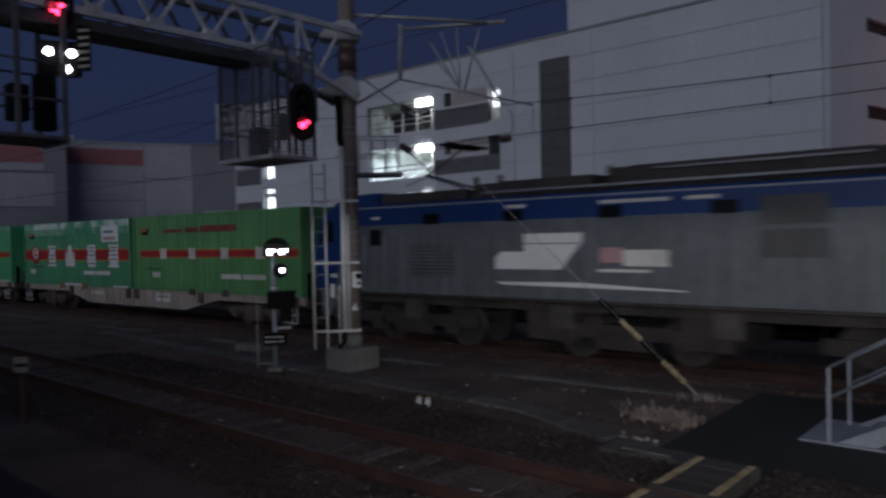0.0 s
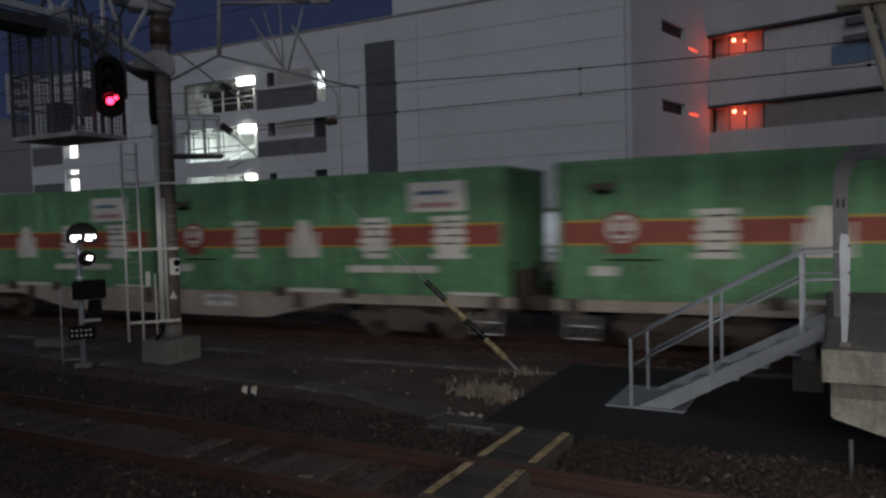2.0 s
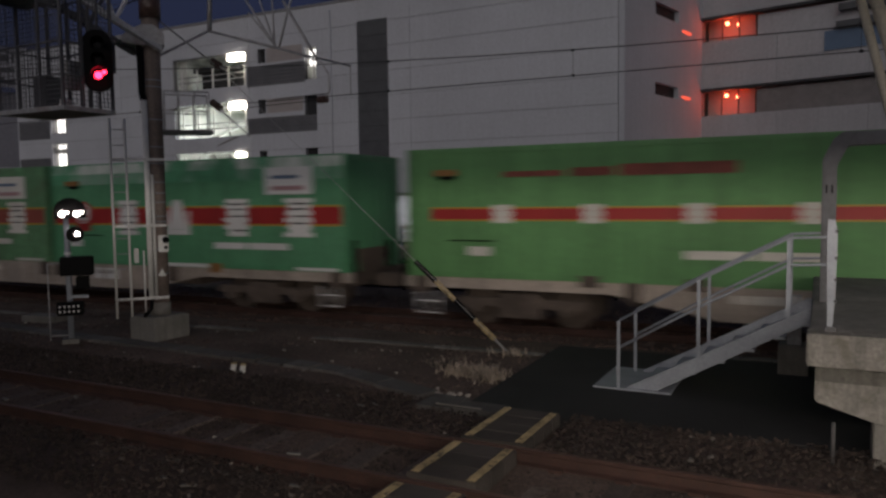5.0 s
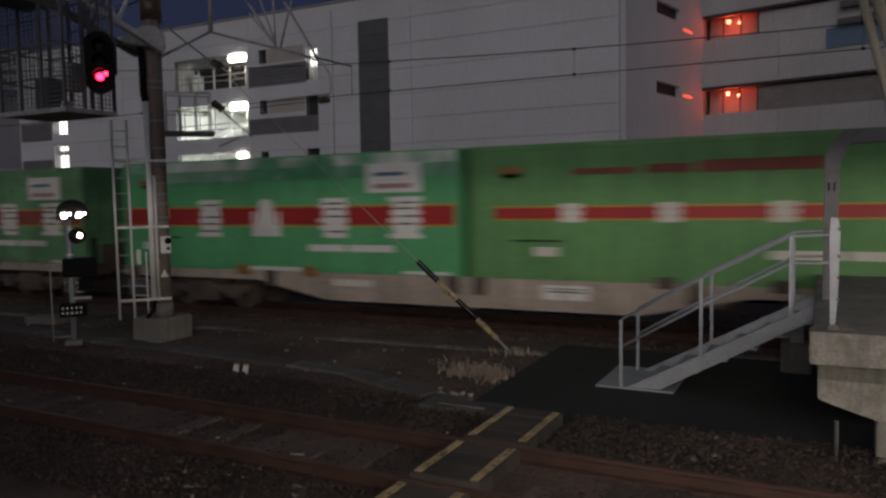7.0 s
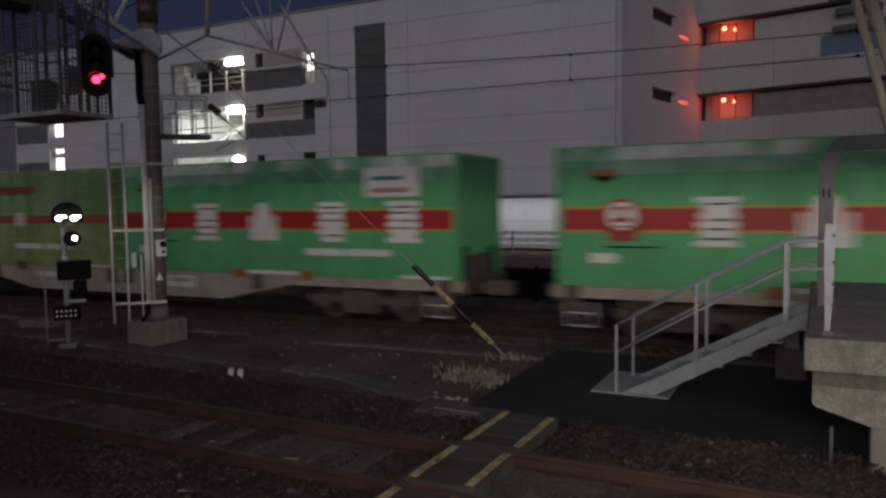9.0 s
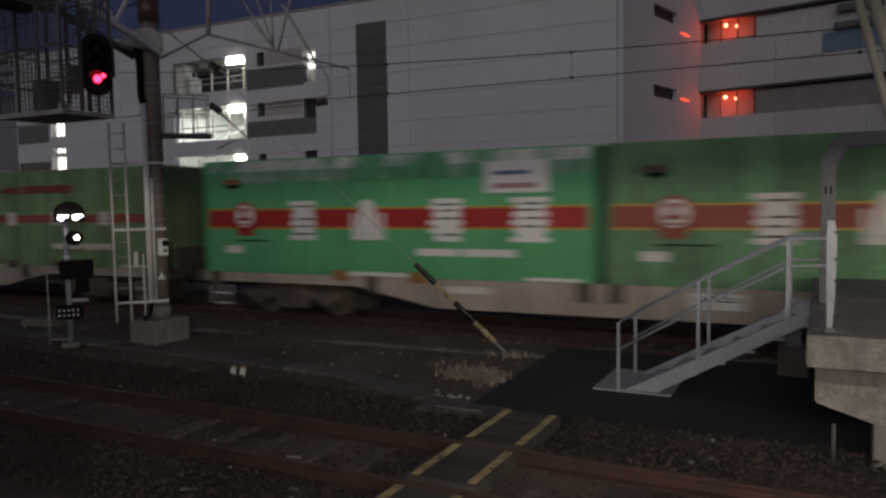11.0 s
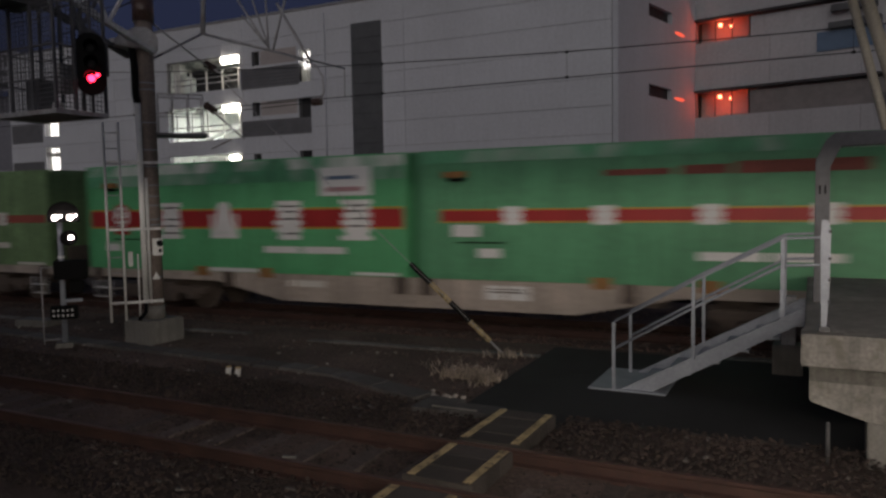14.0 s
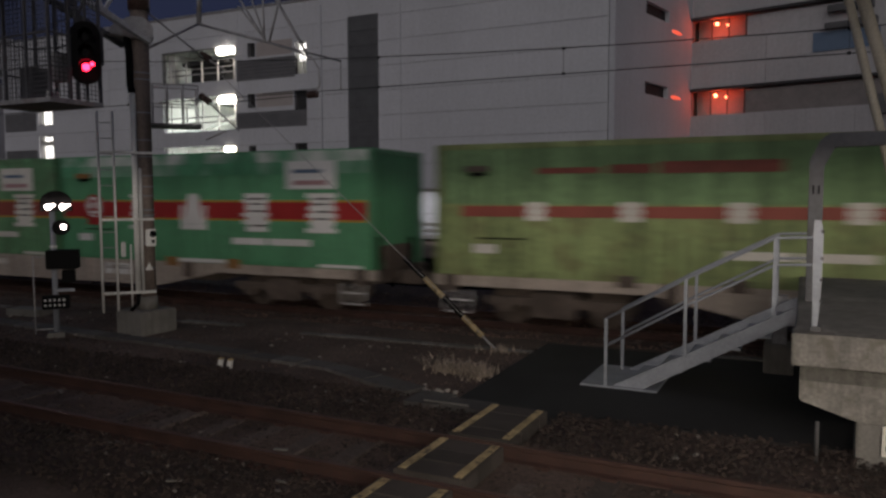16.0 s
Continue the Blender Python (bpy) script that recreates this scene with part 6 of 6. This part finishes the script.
    part("pale_emblem", boxes((8.95, 9.85, f - 0.006, f + 0.006, 1.78, 2.10), (8.4, 9.5, f - 0.006, f + 0.006, 1.66, 1.72)), M_WHITE_DULL, c)
    bm = bmesh.new()
    prism(bm, [(5.9, 1.42), (8.0, 1.44), (10.2, 1.33), (10.2, 1.31), (6.1, 1.36)], f - 0.006, f + 0.006)
    part("white_line", bm, M_WHITE, c)
    part("underframe", boxes((1.0, LN - 1.0, -1.2, 1.2, 0.80, lo - 0.003), (6.6, 7.6, -1.25, 1.25, 0.2, 0.8), (10.0, 11.0, -1.25, 1.25, 0.2, 0.8)), M_LOCOUNDER, c, bevel=0.02)
    for xb in (3.3, 8.8, 14.3):
        b = part("bogie", boxes((xb - 1.9, xb + 1.9, -1.2, -1.04, 0.30, 0.58), (xb - 1.9, xb + 1.9, 1.04, 1.2, 0.30, 0.58), (xb - 0.5, xb + 0.5, -1.1, 1.1, 0.34, 0.54)), M_LOCOUNDER, c, bevel=0.02)
        part("spring_plank", boxes((xb - 0.6, xb + 0.6, -1.25, -1.201, 0.1, 0.5)), M_LOCOUNDER, b, bevel=0.015)
        for dx in (-1.2, 1.2):
            bm = bmesh.new()
            for y in (-0.64, 0.50):
                tube(bm, (xb + dx, y, FAR_RAIL + 0.55), (xb + dx, y + 0.13, FAR_RAIL + 0.55), 0.55, 28)
            tube(bm, (xb + dx, -1.1, FAR_RAIL + 0.55), (xb + dx, 1.1, FAR_RAIL + 0.55), 0.09, 10)
            part("wheelset", bm, M_LOCOWHEEL, b)
            part("axle_box", boxes((xb + dx - 0.2, xb + dx + 0.2, -1.28, -1.05, 0.14, 0.52)), M_LOCOUNDER, b, bevel=0.04)
        part("sand_pipe", tubes(((xb - 1.8, -1.1, 0.6), (xb - 1.7, -0.7, -0.1), 0.03), n=6), M_LOCOUNDER, b)
    part("coupler", boxes((-0.45, 0.1, -0.16, 0.16, 0.42, 0.72)), M_LOCOUNDER, c, bevel=0.03)
    part("sill_line", boxes((0.7, LN - 0.7, y0 - 0.012, y0 + 0.002, lo + 0.01, lo + 0.05)), M_LOCOUNDER, c)
    for x in (4.9, 5.6, 8.35, 13.6, 14.4):
        bm = bmesh.new()
        for i in range(4):
            tube(bm, (x, -0.7, hi + 0.26 + 0.07 * i), (x, -0.7, hi + 0.29 + 0.07 * i), 0.09, 10)
        tube(bm, (x, -0.7, hi + 0.12), (x, -0.7, hi + 0.56), 0.04, 8)
        part("roof_insulator", bm, M_CERAMIC, c)
    for x in (3.05, 7.2, 10.6, 13.4):
        part("equipment_box", boxes((x, x + 0.55, -1.27, -1.0, 0.45, 0.95)), M_LOCOWHEEL, c, bevel=0.02)
    return c


# the order of the containers, front and rear on each wagon: W wide stripe, N narrow stripe
ORDER = ["Nl Wg", "Nb Wd", "Wd Wd", "No Wg", "Wb Wd", "Wg Nl", "Wg Wd", "Wd Nd", "Nl Wb", "Wd No", "Wd Wb", "Wb No", "Wg Nd", "Wd Wb",
         "Ns Wg", "Wd Nb", "Nd Nb", "Ng Wb", "Ns Wb", "Wg No", "Wg Wd", "Wd Wg"]
STYLE, COLOUR = {"W": "wide", "N": "narrow"}, {"b": "bright", "g": "green", "d": "dull", "o": "olive", "l": "leaf", "s": "sage"}


def build_train():
    """Every vehicle and container, with where its origin stands behind the front of the first container."""
    made, moving = {}, []
    first_wagon = wagon()
    for k, pair in enumerate(ORDER):
        front = -PITCH * k + (0.5 if k > 1 else 0.0) - (0.53 if k > 10 else 0.0)      # two couplings differ
        w = first_wagon if k == 0 else copy_thing(first_wagon, pose(0, 0, 0))
        moving.append((w, front - CLEN - GAP / 2, 0.0, 0.0))
        for code, x in zip(pair.split(), (front, front - CLEN - GAP)):
            if code in made:
                c = copy_thing(made[code], pose(0, 0, 0))
            else:
                c = made[code] = container(STYLE[code[0]], COLOUR[code[1]])
            moving.append((c, x, CZ0, -CLEN / 2))
    moving.append((locomotive(), 0.94, 0.0, 8.8))
    return moving


TRAIN = build_train()


# seconds, and where the front of the first container stands along the goods line
RUN = [(0, -16.31), (0.2, -11.14), (0.35, -7.35), (0.5, -3.57), (1, 9.41), (1.5, 22.19), (2, 35.27), (2.5, 48.45), (3, 61.68), (3.5, 74.75), (4, 87.91),
       (4.5, 100.54), (5, 113.78), (5.625, 130.34), (6.25, 146.91), (6.875, 163.47), (7.5, 180.03), (8, 193.25), (8.5, 206.33), (9, 219.50), (9.625, 236.09),
       (10.25, 252.68), (10.875, 269.26), (11.5, 285.85), (12, 299.00), (12.5, 311.58), (13, 324.78), (13.5, 337.94), (14, 351.04), (14.5, 364.19), (15,
       377.33), (15.5, 389.53), (16, 402.21)]


def motions():
    for ob, x, z, mid in TRAIN:
        rows = []
        for t, ahead in RUN:
            px, py, turn = on_line(x + ahead + mid)
            rows.append((t, pose(px, py, z, 0, 0, turn) @ pose(-mid, 0, 0)))
        walk(ob, rows)


motions()
